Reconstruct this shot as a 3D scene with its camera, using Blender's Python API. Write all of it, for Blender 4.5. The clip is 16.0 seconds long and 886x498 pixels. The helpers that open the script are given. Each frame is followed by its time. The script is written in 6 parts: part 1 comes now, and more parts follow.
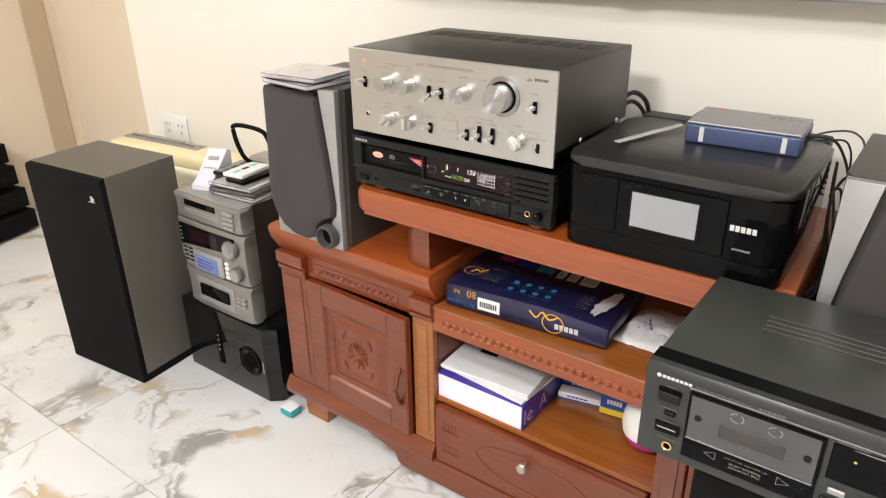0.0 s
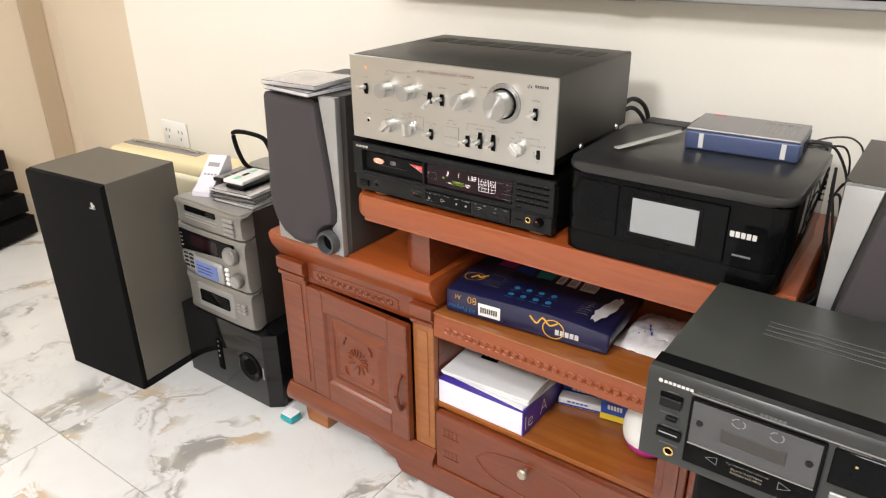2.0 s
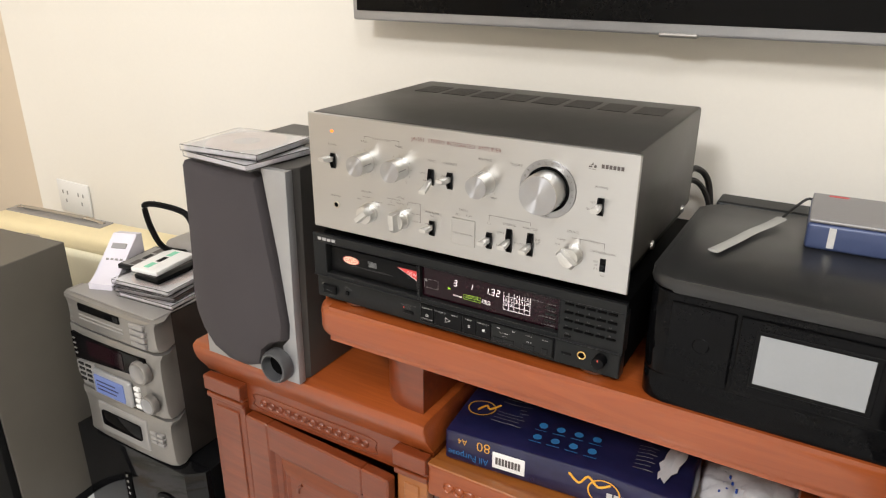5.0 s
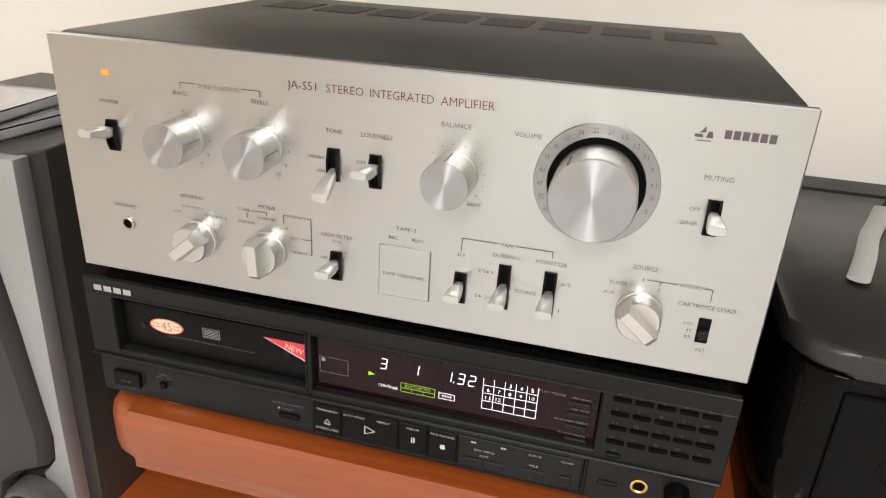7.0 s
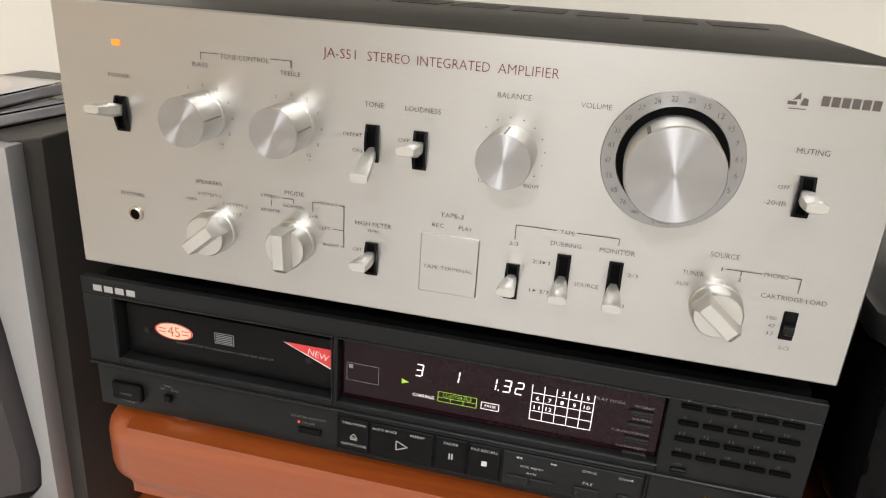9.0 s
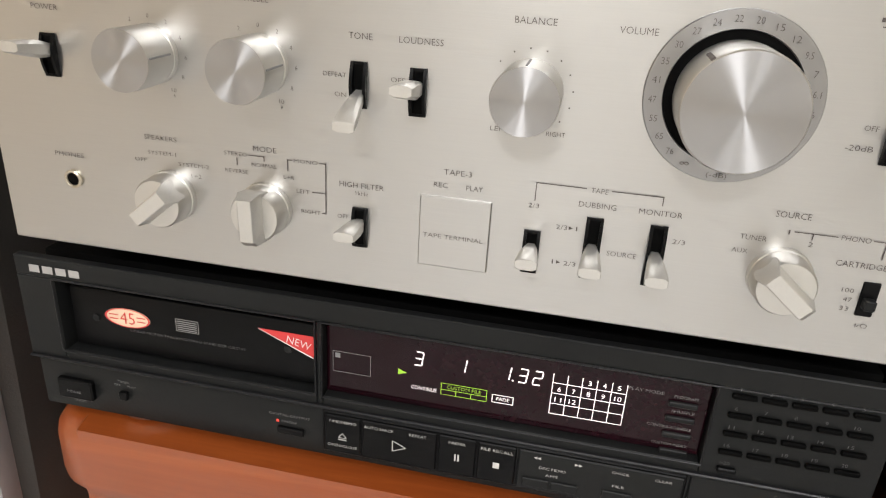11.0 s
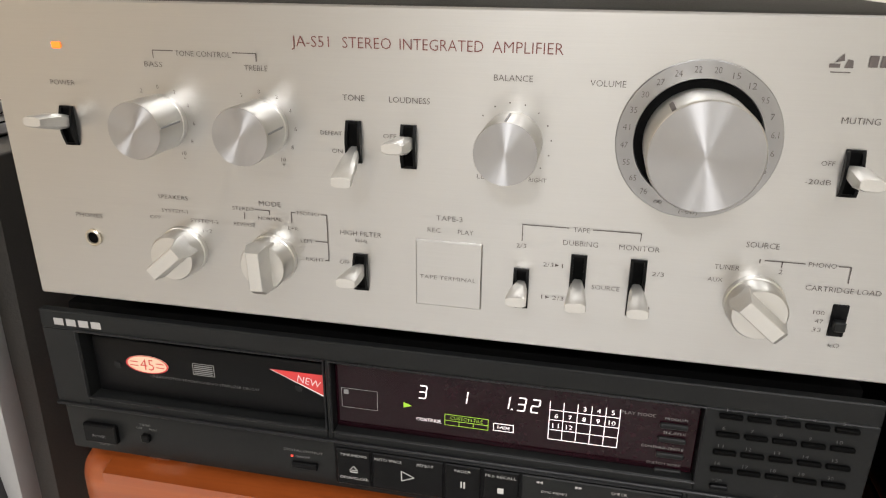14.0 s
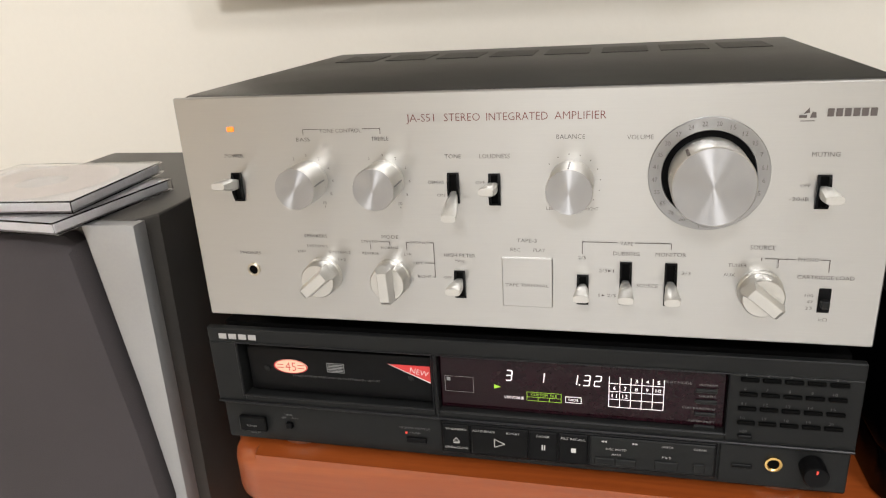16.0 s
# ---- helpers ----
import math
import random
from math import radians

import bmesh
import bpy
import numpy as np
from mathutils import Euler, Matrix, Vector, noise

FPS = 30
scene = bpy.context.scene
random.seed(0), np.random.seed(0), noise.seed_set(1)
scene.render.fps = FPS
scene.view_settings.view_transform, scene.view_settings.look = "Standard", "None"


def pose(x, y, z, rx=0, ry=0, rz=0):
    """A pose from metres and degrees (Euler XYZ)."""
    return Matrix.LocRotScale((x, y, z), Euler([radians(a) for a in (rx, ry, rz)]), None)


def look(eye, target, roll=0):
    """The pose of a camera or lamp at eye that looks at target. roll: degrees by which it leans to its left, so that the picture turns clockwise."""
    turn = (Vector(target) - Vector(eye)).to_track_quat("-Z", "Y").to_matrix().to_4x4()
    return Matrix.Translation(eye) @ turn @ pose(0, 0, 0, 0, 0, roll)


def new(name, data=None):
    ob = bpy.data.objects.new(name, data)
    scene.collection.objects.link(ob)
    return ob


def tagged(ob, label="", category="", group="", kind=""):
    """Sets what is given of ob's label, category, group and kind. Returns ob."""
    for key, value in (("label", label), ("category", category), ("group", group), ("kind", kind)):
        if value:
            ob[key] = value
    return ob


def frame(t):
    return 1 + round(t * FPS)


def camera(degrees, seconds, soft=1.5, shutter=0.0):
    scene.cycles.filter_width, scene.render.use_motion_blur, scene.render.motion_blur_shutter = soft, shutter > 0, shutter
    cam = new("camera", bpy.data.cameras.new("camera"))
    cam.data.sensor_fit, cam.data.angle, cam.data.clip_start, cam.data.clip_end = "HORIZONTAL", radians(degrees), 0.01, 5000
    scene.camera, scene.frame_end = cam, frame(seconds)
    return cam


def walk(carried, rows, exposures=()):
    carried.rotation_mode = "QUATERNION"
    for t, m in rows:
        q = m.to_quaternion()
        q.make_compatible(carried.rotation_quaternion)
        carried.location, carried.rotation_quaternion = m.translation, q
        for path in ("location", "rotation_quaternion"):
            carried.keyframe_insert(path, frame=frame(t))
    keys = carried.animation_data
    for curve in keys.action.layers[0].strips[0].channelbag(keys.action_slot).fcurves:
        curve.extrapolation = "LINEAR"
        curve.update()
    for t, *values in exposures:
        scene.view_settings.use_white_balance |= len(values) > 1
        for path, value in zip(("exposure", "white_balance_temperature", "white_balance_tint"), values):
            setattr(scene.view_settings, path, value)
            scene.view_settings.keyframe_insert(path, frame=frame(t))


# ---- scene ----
cam = camera(63.8, 16.0, soft=1.2)
PATH = [
    (0, (0.907, -0.954, 1.168), (-0.167, 0.506, 0.323), -0.7),
    (0.5, (0.899, -0.962, 1.167), (-0.168, 0.5, 0.318), -0.6),
    (1, (0.903, -0.959, 1.163), (-0.166, 0.504, 0.315), -0.5),
    (1.5, (0.905, -0.958, 1.166), (-0.162, 0.501, 0.31), -0.5),
    (2, (0.905, -0.959, 1.17), (-0.169, 0.51, 0.339), -0.7),
    (2.5, (0.908, -0.961, 1.168), (-0.168, 0.54, 0.402), -0.2),
    (3, (0.905, -0.96, 1.171), (-0.184, 0.542, 0.423), -0.2),
    (3.2, (0.91, -0.949, 1.159), (-0.189, 0.556, 0.433), -0.1),
    (5.3, (0.519, -0.653, 1.134), (-0.342, 0.986, 0.378), -0.2),
    (5.5, (0.473, -0.645, 1.135), (-0.317, 1.031, 0.381), -0.7),
    (6, (0.398, -0.586, 1.1), (-0.28, 1.134, 0.337), 1.6),
    (6.5, (0.348, -0.437, 1.067), (-0.197, 1.34, 0.328), 1.6),
    (7, (0.335, -0.355, 1.027), (-0.107, 1.413, 0.203), 3.1),
    (7.5, (0.325, -0.34, 1.006), (-0.044, 1.465, 0.229), 1.9),
    (8, (0.32, -0.34, 0.997), (-0.044, 1.481, 0.252), 1.9),
    (8.5, (0.305, -0.342, 0.989), (-0.083, 1.473, 0.244), 3.7),
    (9, (0.295, -0.335, 0.988), (-0.109, 1.478, 0.248), 3.7),
    (9.5, (0.286, -0.318, 0.983), (-0.132, 1.481, 0.218), 3.7),
    (9.6, (0.284, -0.31, 0.975), (-0.129, 1.489, 0.204), 3.7),
    (9.7, (0.281, -0.3, 0.966), (-0.115, 1.485, 0.155), 3.4),
    (11.8, (0.273, -0.28, 0.959), (-0.064, 1.537, 0.196), 3.3),
    (12, (0.274, -0.283, 0.963), (-0.079, 1.543, 0.228), 2.6),
    (12.5, (0.278, -0.285, 0.967), (-0.069, 1.544, 0.237), 1.8),
    (13, (0.279, -0.285, 0.968), (-0.068, 1.541, 0.229), 1.3),
    (13.5, (0.278, -0.286, 0.97), (-0.075, 1.536, 0.224), 1.0),
    (14, (0.283, -0.296, 0.976), (-0.097, 1.522, 0.233), 0.5),
    (14.5, (0.286, -0.32, 0.99), (-0.185, 1.488, 0.277), -1.8),
    (15, (0.281, -0.327, 1.005), (-0.226, 1.483, 0.324), -3.5),
    (15.5, (0.283, -0.335, 1.001), (-0.263, 1.46, 0.308), -3.2),
    (16, (0.276, -0.405, 1.014), (-0.194, 1.417, 0.335), -3.5),
]
walk(cam, [(t, look(eye, target, roll)) for t, eye, target, roll in PATH],
     exposures=[(0.0, -0.21), (3.0, -0.23), (5.5, -0.38), (6.5, -0.36), (7.0, -0.38), (9.0, -0.50), (12.5, -0.55), (14.5, -0.54), (16.0, -0.52)])

# ---- light ----
world = bpy.data.worlds.new("world")
scene.world = world
world.use_nodes = True
world.node_tree.nodes["Background"].inputs[0].default_value = (1.0, 0.93, 0.84, 1)
world.node_tree.nodes["Background"].inputs[1].default_value = 0.05


def area_lamp(name, m, w, h, watts, colour):
    data = bpy.data.lights.new(name, "AREA")
    data.shape, data.size, data.size_y, data.energy, data.color = "RECTANGLE", w, h, watts, colour
    ob = new(name, data)
    ob.matrix_world = m
    return ob


area_lamp("ceiling_and_fill_lamp", pose(0.1, -2.55, 2.70), 0.55, 0.55, 130, (0.985, 0.98, 0.985))
# Two fill lamps, added to brighten the left wall and the right side.
area_lamp("ceiling_and_fill_lamp", pose(-1.9, -0.6, 2.70), 0.5, 0.5, 10, (0.985, 0.98, 0.985))
area_lamp("ceiling_and_fill_lamp", pose(1.15, -1.5, 2.70), 0.5, 0.5, 40, (0.985, 0.98, 0.985))

# ---- materials ----


def nodes_of(m):
    m.use_nodes = True
    t = m.node_tree
    return t, t.nodes["Principled BSDF"]


def link(t, a, b):
    t.links.new(a, b)


def coords(t, scale=(1, 1, 1), shift=False):
    tc = t.nodes.new("ShaderNodeTexCoord")
    mp = t.nodes.new("ShaderNodeMapping")
    mp.inputs["Scale"].default_value = scale
    link(t, tc.outputs["Object"], mp.inputs["Vector"])
    if shift:
        info = t.nodes.new("ShaderNodeObjectInfo")
        mul = t.nodes.new("ShaderNodeMath")
        mul.operation = "MULTIPLY"
        mul.inputs[1].default_value = 37.0
        link(t, info.outputs["Random"], mul.inputs[0])
        link(t, mul.outputs[0], mp.inputs["Location"])
    return mp.outputs["Vector"]


def noise_of(t, vec, scale, detail=4, rough=0.6, dist=0.0):
    n = t.nodes.new("ShaderNodeTexNoise")
    n.inputs["Scale"].default_value, n.inputs["Detail"].default_value = scale, detail
    n.inputs["Roughness"].default_value, n.inputs["Distortion"].default_value = rough, dist
    link(t, vec, n.inputs["Vector"])
    return n.outputs["Fac"]


def ramp(t, fac, stops):
    r = t.nodes.new("ShaderNodeValToRGB")
    while len(r.color_ramp.elements) < len(stops):
        r.color_ramp.elements.new(0.5)
    for e, (p, c) in zip(r.color_ramp.elements, stops):
        e.position = p
        e.color = (*c, 1) if len(c) == 3 else c
    link(t, fac, r.inputs[0])
    return r.outputs["Color"]


def mathn(t, op, a, b=None):
    n = t.nodes.new("ShaderNodeMath")
    n.operation = op
    for i, v in enumerate((a, b)):
        if v is None:
            continue
        if isinstance(v, (int, float)):
            n.inputs[i].default_value = v
        else:
            link(t, v, n.inputs[i])
    return n.outputs[0]


def mixc(t, fac, a, b, mode="MIX"):
    n = t.nodes.new("ShaderNodeMix")
    n.data_type, n.blend_type = "RGBA", mode
    for s, v in (("Factor", fac), ("A", a), ("B", b)):
        i = [q for q in n.inputs if q.name == s and q.enabled][0]
        if isinstance(v, (int, float)):
            i.default_value = v
        elif isinstance(v, tuple):
            i.default_value = (*v, 1)
        else:
            link(t, v, i)
    return [q for q in n.outputs if q.enabled][0]


def bump(t, b, height, strength, distance=0.001):
    n = t.nodes.new("ShaderNodeBump")
    n.inputs["Strength"].default_value, n.inputs["Distance"].default_value = strength, distance
    link(t, height, n.inputs["Height"])
    link(t, n.outputs[0], b.inputs["Normal"])


def surface(name, colour, rough=0.5, metal=0.0, var=0.12, big=6.0, fine=300.0, relief=0.15, coat=0.0, stretch=(1, 1, 1), rvar=0.08, spec=0.5):
    """A plain surface with cloudy tone, fine grain and uneven gloss."""
    m = bpy.data.materials.new(name)
    t, b = nodes_of(m)
    vec = coords(t, stretch)
    n1, n2 = noise_of(t, vec, big, 3), noise_of(t, vec, fine, 2)
    lo, hi = tuple(c * (1 - var) for c in colour), tuple(min(1, c * (1 + var)) for c in colour)
    base = ramp(t, n1, [(0.3, lo), (0.7, hi)])
    base = mixc(t, 0.25, base, ramp(t, n2, [(0.35, lo), (0.65, hi)]))
    link(t, base, b.inputs["Base Color"])
    r = mathn(t, "ADD", mathn(t, "MULTIPLY", n1, rvar * 2), rough - rvar)
    link(t, r, b.inputs["Roughness"])
    b.inputs["Metallic"].default_value = metal
    b.inputs["Coat Weight"].default_value = coat
    b.inputs["Specular IOR Level"].default_value = spec
    if relief:
        bump(t, b, n2, relief, 0.0006)
    return m


def wood(name, dark, light, rough=0.3, coat=0.5, scale=(3, 40, 40)):
    m = bpy.data.materials.new(name)
    t, b = nodes_of(m)
    vec = coords(t, scale, True)
    g = noise_of(t, vec, 1.2, 6, 0.65, 1.6)
    big = noise_of(t, coords(t, (1, 1, 1), True), 5, 3)
    col = ramp(t, g, [(0.3, dark), (0.55, tuple((a + c) / 2 for a, c in zip(dark, light))), (0.72, light)])
    col = mixc(t, mathn(t, "MULTIPLY", big, 0.5), col, tuple(c * 0.7 for c in dark))
    link(t, col, b.inputs["Base Color"])
    link(t, mathn(t, "ADD", mathn(t, "MULTIPLY", big, 0.25), rough - 0.1), b.inputs["Roughness"])
    b.inputs["Coat Weight"].default_value, b.inputs["Coat Roughness"].default_value = coat, 0.18
    bump(t, b, g, 0.03, 0.001)
    return m


def brushed(name, colour, rough, stretch, aniso=0.0, radial=False, scratch=0.05):
    m = bpy.data.materials.new(name)
    t, b = nodes_of(m)
    vec = coords(t, stretch)
    n = noise_of(t, vec, 60, 3, 0.7)
    c2 = noise_of(t, coords(t), 7, 3)
    col = mixc(t, mathn(t, "MULTIPLY", n, 0.35), colour, tuple(c * 0.82 for c in colour))
    link(t, col, b.inputs["Base Color"])
    link(t, mathn(t, "ADD", mathn(t, "MULTIPLY", mathn(t, "ADD", n, c2), 0.08), rough - 0.08), b.inputs["Roughness"])
    b.inputs["Metallic"].default_value = 1.0
    if aniso:
        b.inputs["Anisotropic"].default_value = aniso
        if radial:
            tg = t.nodes.new("ShaderNodeTangent")
            tg.direction_type, tg.axis = "RADIAL", "Y"
            b.inputs["Anisotropic Rotation"].default_value = 0.25
        else:
            tg = t.nodes.new("ShaderNodeCombineXYZ")
            tg.inputs[2].default_value = 1.0
        link(t, tg.outputs[0], b.inputs["Tangent"])
    if not radial:
        bump(t, b, n, scratch, 0.0003)
    return m


def glow(name, colour, strength):
    m = bpy.data.materials.new(name)
    t, b = nodes_of(m)
    b.inputs["Base Color"].default_value = (*[c * 0.3 for c in colour], 1)
    b.inputs["Emission Color"].default_value = (*colour, 1)
    b.inputs["Emission Strength"].default_value = strength
    return m


def clear(name, colour, rough=0.05):
    m = bpy.data.materials.new(name)
    t, b = nodes_of(m)
    n = noise_of(t, coords(t), 40, 3)
    b.inputs["Base Color"].default_value = (*colour, 1)
    b.inputs["Transmission Weight"].default_value = 1.0
    b.inputs["IOR"].default_value = 1.2
    link(t, mathn(t, "ADD", mathn(t, "MULTIPLY", n, 0.08), rough), b.inputs["Roughness"])
    return m


def marble():
    m = bpy.data.materials.new("polished_marble_tile")
    t, b = nodes_of(m)
    vec = coords(t, (1, 1, 1), True)
    warp = t.nodes.new("ShaderNodeTexNoise")
    warp.inputs["Scale"].default_value, warp.inputs["Detail"].default_value = 3.0, 5
    link(t, vec, warp.inputs["Vector"])
    add = t.nodes.new("ShaderNodeVectorMath")
    add.operation = "MULTIPLY_ADD"
    add.inputs[1].default_value = (0.45, 0.45, 0.0)
    link(t, warp.outputs["Color"], add.inputs[0])
    link(t, vec, add.inputs[2])
    v = t.nodes.new("ShaderNodeTexVoronoi")
    v.feature = "DISTANCE_TO_EDGE"
    v.inputs["Scale"].default_value = 2.3
    link(t, add.outputs[0], v.inputs["Vector"])
    edge = v.outputs["Distance"]
    mask = noise_of(t, vec, 3.4, 3)
    fine = noise_of(t, add.outputs[0], 9, 6, 0.7)
    thin = mathn(t, "MULTIPLY", ramp(t, edge, [(0.0, (1, 1, 1)), (0.020, (0, 0, 0))]), ramp(t, mask, [(0.44, (0, 0, 0)), (0.62, (1, 1, 1))]))
    ridge = mathn(t, "ABSOLUTE", mathn(t, "SUBTRACT", fine, 0.5))
    hair = mathn(t, "MULTIPLY", ramp(t, ridge, [(0.0, (1, 1, 1)), (0.014, (0, 0, 0))]), ramp(t, mask, [(0.45, (0, 0, 0)), (0.62, (0.55, 0.55, 0.55))]))
    band = mathn(t, "MULTIPLY", ramp(t, edge, [(0.0, (1, 1, 1)), (0.09, (0, 0, 0))]), ramp(t, noise_of(t, vec, 4.2, 4), [(0.44, (0, 0, 0)), (0.60, (1, 1, 1))]))
    patch = mathn(t, "MULTIPLY", ramp(t, edge, [(0.04, (1, 1, 1)), (0.10, (0, 0, 0))]), ramp(t, noise_of(t, add.outputs[0], 6, 8, 0.7), [(0.528, (0, 0, 0)), (0.568, (1, 1, 1))]))
    cloud = noise_of(t, vec, 2.0, 4)
    col = ramp(t, cloud, [(0.35, (0.62, 0.615, 0.61)), (0.65, (0.70, 0.70, 0.695))])
    col = mixc(t, mathn(t, "MULTIPLY", hair, 0.5), col, (0.42, 0.40, 0.38))
    col = mixc(t, mathn(t, "MULTIPLY", band, 0.30), col, (0.47, 0.455, 0.43))
    col = mixc(t, mathn(t, "MULTIPLY", thin, 0.75), col, (0.30, 0.28, 0.26))
    tone = ramp(t, noise_of(t, vec, 5.5, 2), [(0.42, (0.26, 0.25, 0.23)), (0.49, (0.40, 0.36, 0.29)), (0.57, (0.50, 0.36, 0.22))])
    col = mixc(t, mathn(t, "MULTIPLY", patch, 0.85), col, tone)
    link(t, col, b.inputs["Base Color"])
    link(t, mathn(t, "ADD", mathn(t, "MULTIPLY", cloud, 0.12), 0.06), b.inputs["Roughness"])
    return m


WALL = surface("cream_wall_paint", (0.795, 0.757, 0.685), 0.75, var=0.02, big=1.5, fine=160, relief=0.2)
TAN = surface("tan_wall_paint", (0.74, 0.63, 0.49), 0.75, var=0.03, big=1.5, fine=160, relief=0.2)
SHADETAN = surface("shade_tan", (0.50, 0.39, 0.27), 0.7, var=0.04, big=2, fine=160, relief=0.2)
CEIL = surface("white_ceiling_paint", (0.82, 0.80, 0.76), 0.8, var=0.02)
SKIRT = surface("stone_skirting", (0.66, 0.60, 0.52), 0.25, var=0.08)
MARBLE = marble()
GROUT = surface("pale_grout", (0.72, 0.71, 0.69), 0.9)
WOOD = wood("red_varnished_wood", (0.130, 0.023, 0.005), (0.240, 0.050, 0.011), 0.34, 0.45)
WOODTOP = wood("orange_varnished_wood", (0.245, 0.048, 0.008), (0.36, 0.085, 0.017), 0.36, 0.45)
WOODPALE = wood("honey_wood", (0.27, 0.085, 0.018), (0.40, 0.145, 0.036), 0.40, 0.35)
WOODIN = wood("brown_shelf_wood", (0.26, 0.072, 0.013), (0.42, 0.145, 0.030), 0.3, 0.4)
CHIP = surface("bare_chipped_wood", (0.42, 0.27, 0.17), 0.8)
ALU = brushed("brushed_aluminium_plate", (0.515, 0.51, 0.50), 0.34, (0.6, 1, 30), 0.6, False, 0.14)
ALUKNOB = brushed("turned_aluminium_side", (0.62, 0.61, 0.585), 0.38, (1, 1, 1))
ALUSATIN = surface("satin_aluminium_lever", (0.58, 0.57, 0.545), 0.40, 0.75, 0.05, 20, 900, 0.1)
ALUSPUN = brushed("spun_aluminium_face", (0.43, 0.43, 0.44), 0.34, (1, 1, 1), 0.94, True)
ALURING = brushed("grey_aluminium_ring", (0.36, 0.36, 0.365), 0.35, (1, 1, 1), 0.5, True)
COVER = surface("charcoal_steel_cover", (0.048, 0.045, 0.040), 0.40, 0.1, 0.15, 12, 700, 0.25)
BLACK = surface("black_plastic", (0.0032, 0.0032, 0.0035), 0.36, 0, 0.2, 15, 500, 0.1, spec=0.11)
# Near-black: the darkness inside holes and gaps is put into this colour.
BLACKIN = surface("black_recess", (0.002, 0.002, 0.002), 0.7, 0, 0.2, spec=0.05)
EDGE = surface("satin_black_edge", (0.012, 0.012, 0.013), 0.32, 0, 0.2, 15, 500, 0.1, spec=0.2)
DECKTOP = surface("green_grey_steel", (0.042, 0.044, 0.040), 0.42, 0.1, 0.1, 12, 700, 0.2)
PORTGREY = surface("port_grey_plastic", (0.060, 0.060, 0.063), 0.35)
PANEL = surface("dark_grey_panel", (0.0125, 0.013, 0.013), 0.34, 0.0, 0.15, 15, 500, 0.12, spec=0.12)
GLOSS = surface("glossy_black_plastic", (0.0025, 0.0025, 0.0028), 0.05, 0, 0.2, 8, 400, 0.02, 0.0, rvar=0.02, spec=0.09)
SCREENGL = surface("smoked_display_window", (0.010, 0.002, 0.004), 0.10, 0, 0.3, 8, 300, 0.0, rvar=0.03, spec=0.2)
INK = surface("dark_print", (0.09, 0.075, 0.07), 0.6, relief=0)
INKRED = surface("maroon_print", (0.16, 0.045, 0.04), 0.6, relief=0)
WHITEINK = surface("pale_print", (0.55, 0.54, 0.52), 0.5, relief=0)
MARKGREY = surface("dull_silver_print", (0.36, 0.35, 0.34), 0.45, relief=0)
GREYINK = surface("grey_print", (0.20, 0.20, 0.20), 0.5, relief=0)
VFD = glow("white_display_glow", (1.0, 0.92, 0.90), 2.6)
VFDG = glow("green_display_glow", (0.42, 0.75, 0.05), 1.1)
LEDO = glow("orange_lamp_glow", (1.0, 0.22, 0.02), 2.2)
REDGLOW = glow("red_part_glow", (1.0, 0.08, 0.05), 1.5)
LCDB = glow("blue_display_glow", (0.20, 0.27, 0.58), 0.5)
MINISILVER = surface("soft_silver_plastic", (0.245, 0.232, 0.215), 0.32, 0.5, 0.08, 10, 500, 0.08)
VENTM = surface("dark_vent_steel", (0.036, 0.032, 0.029), 0.45)
LIDM = surface("satin_black_lid", (0.018, 0.0178, 0.0175), 0.32, 0, 0.2, 10, 600, 0.1, spec=0.45)
SILVER = surface("silver_plastic", (0.35, 0.35, 0.355), 0.38, 0.5, 0.06, 10, 500, 0.08)
SILVERDK = surface("dull_silver_plastic", (0.33, 0.32, 0.31), 0.4, 0.45, 0.08, 10, 500, 0.08)
GREYSIDE = surface("grey_vinyl_side", (0.050, 0.046, 0.042), 0.42, 0.1, 0.12, 10, 600, 0.25)
OLIVE = surface("olive_grey_vinyl", (0.115, 0.105, 0.088), 0.48, 0, 0.1, 8, 600, 0.25)
CLOTH = surface("black_grille_cloth", (0.005, 0.005, 0.005), 0.95, 0, 0.3, 20, 900, 0.5, spec=0.15)
MESHG = surface("grey_grille_cloth", (0.042, 0.036, 0.0385), 0.9, 0, 0.12, 8, 900, 0.5)
GOLD = surface("gold_plated_ring", (0.75, 0.52, 0.20), 0.25, 1.0)
CREAM = surface("cream_plastic", (0.78, 0.73, 0.54), 0.4, 0, 0.08, 5, 300, 0.1)
CREAMTOP = surface("yellow_cream_lid", (0.78, 0.66, 0.40), 0.35, 0, 0.08, 5, 300, 0.1)
STEEL = surface("brushed_steel", (0.55, 0.54, 0.52), 0.28, 1.0, 0.08)
WHITE = surface("white_plastic", (0.80, 0.79, 0.77), 0.35, 0, 0.03)
LILACW = surface("lilac_white_plastic", (0.66, 0.63, 0.70), 0.35, 0, 0.03)
PAPER = surface("white_paper", (0.71, 0.71, 0.72), 0.8, 0, 0.04, 9, 200, 0.2)
NAVY = surface("navy_printed_wrap", (0.0105, 0.0115, 0.050), 0.30, 0, 0.3, 12, 80, 0.35, 0.15)
PURPLE = surface("purple_printed_wrap", (0.055, 0.028, 0.29), 0.35, 0, 0.2, 12, 80, 0.2, 0.2)
BLUE = surface("blue_carton", (0.02, 0.07, 0.36), 0.4, 0, 0.15)
YELLOW = surface("yellow_carton", (0.75, 0.55, 0.03), 0.45, 0, 0.1)
TEAL = surface("teal_plastic", (0.02, 0.30, 0.33), 0.3, 0, 0.1)
PINK = surface("magenta_print", (0.55, 0.03, 0.32), 0.4, 0, 0.1)
GREEN = surface("mint_print", (0.22, 0.62, 0.42), 0.5, 0, 0.1)
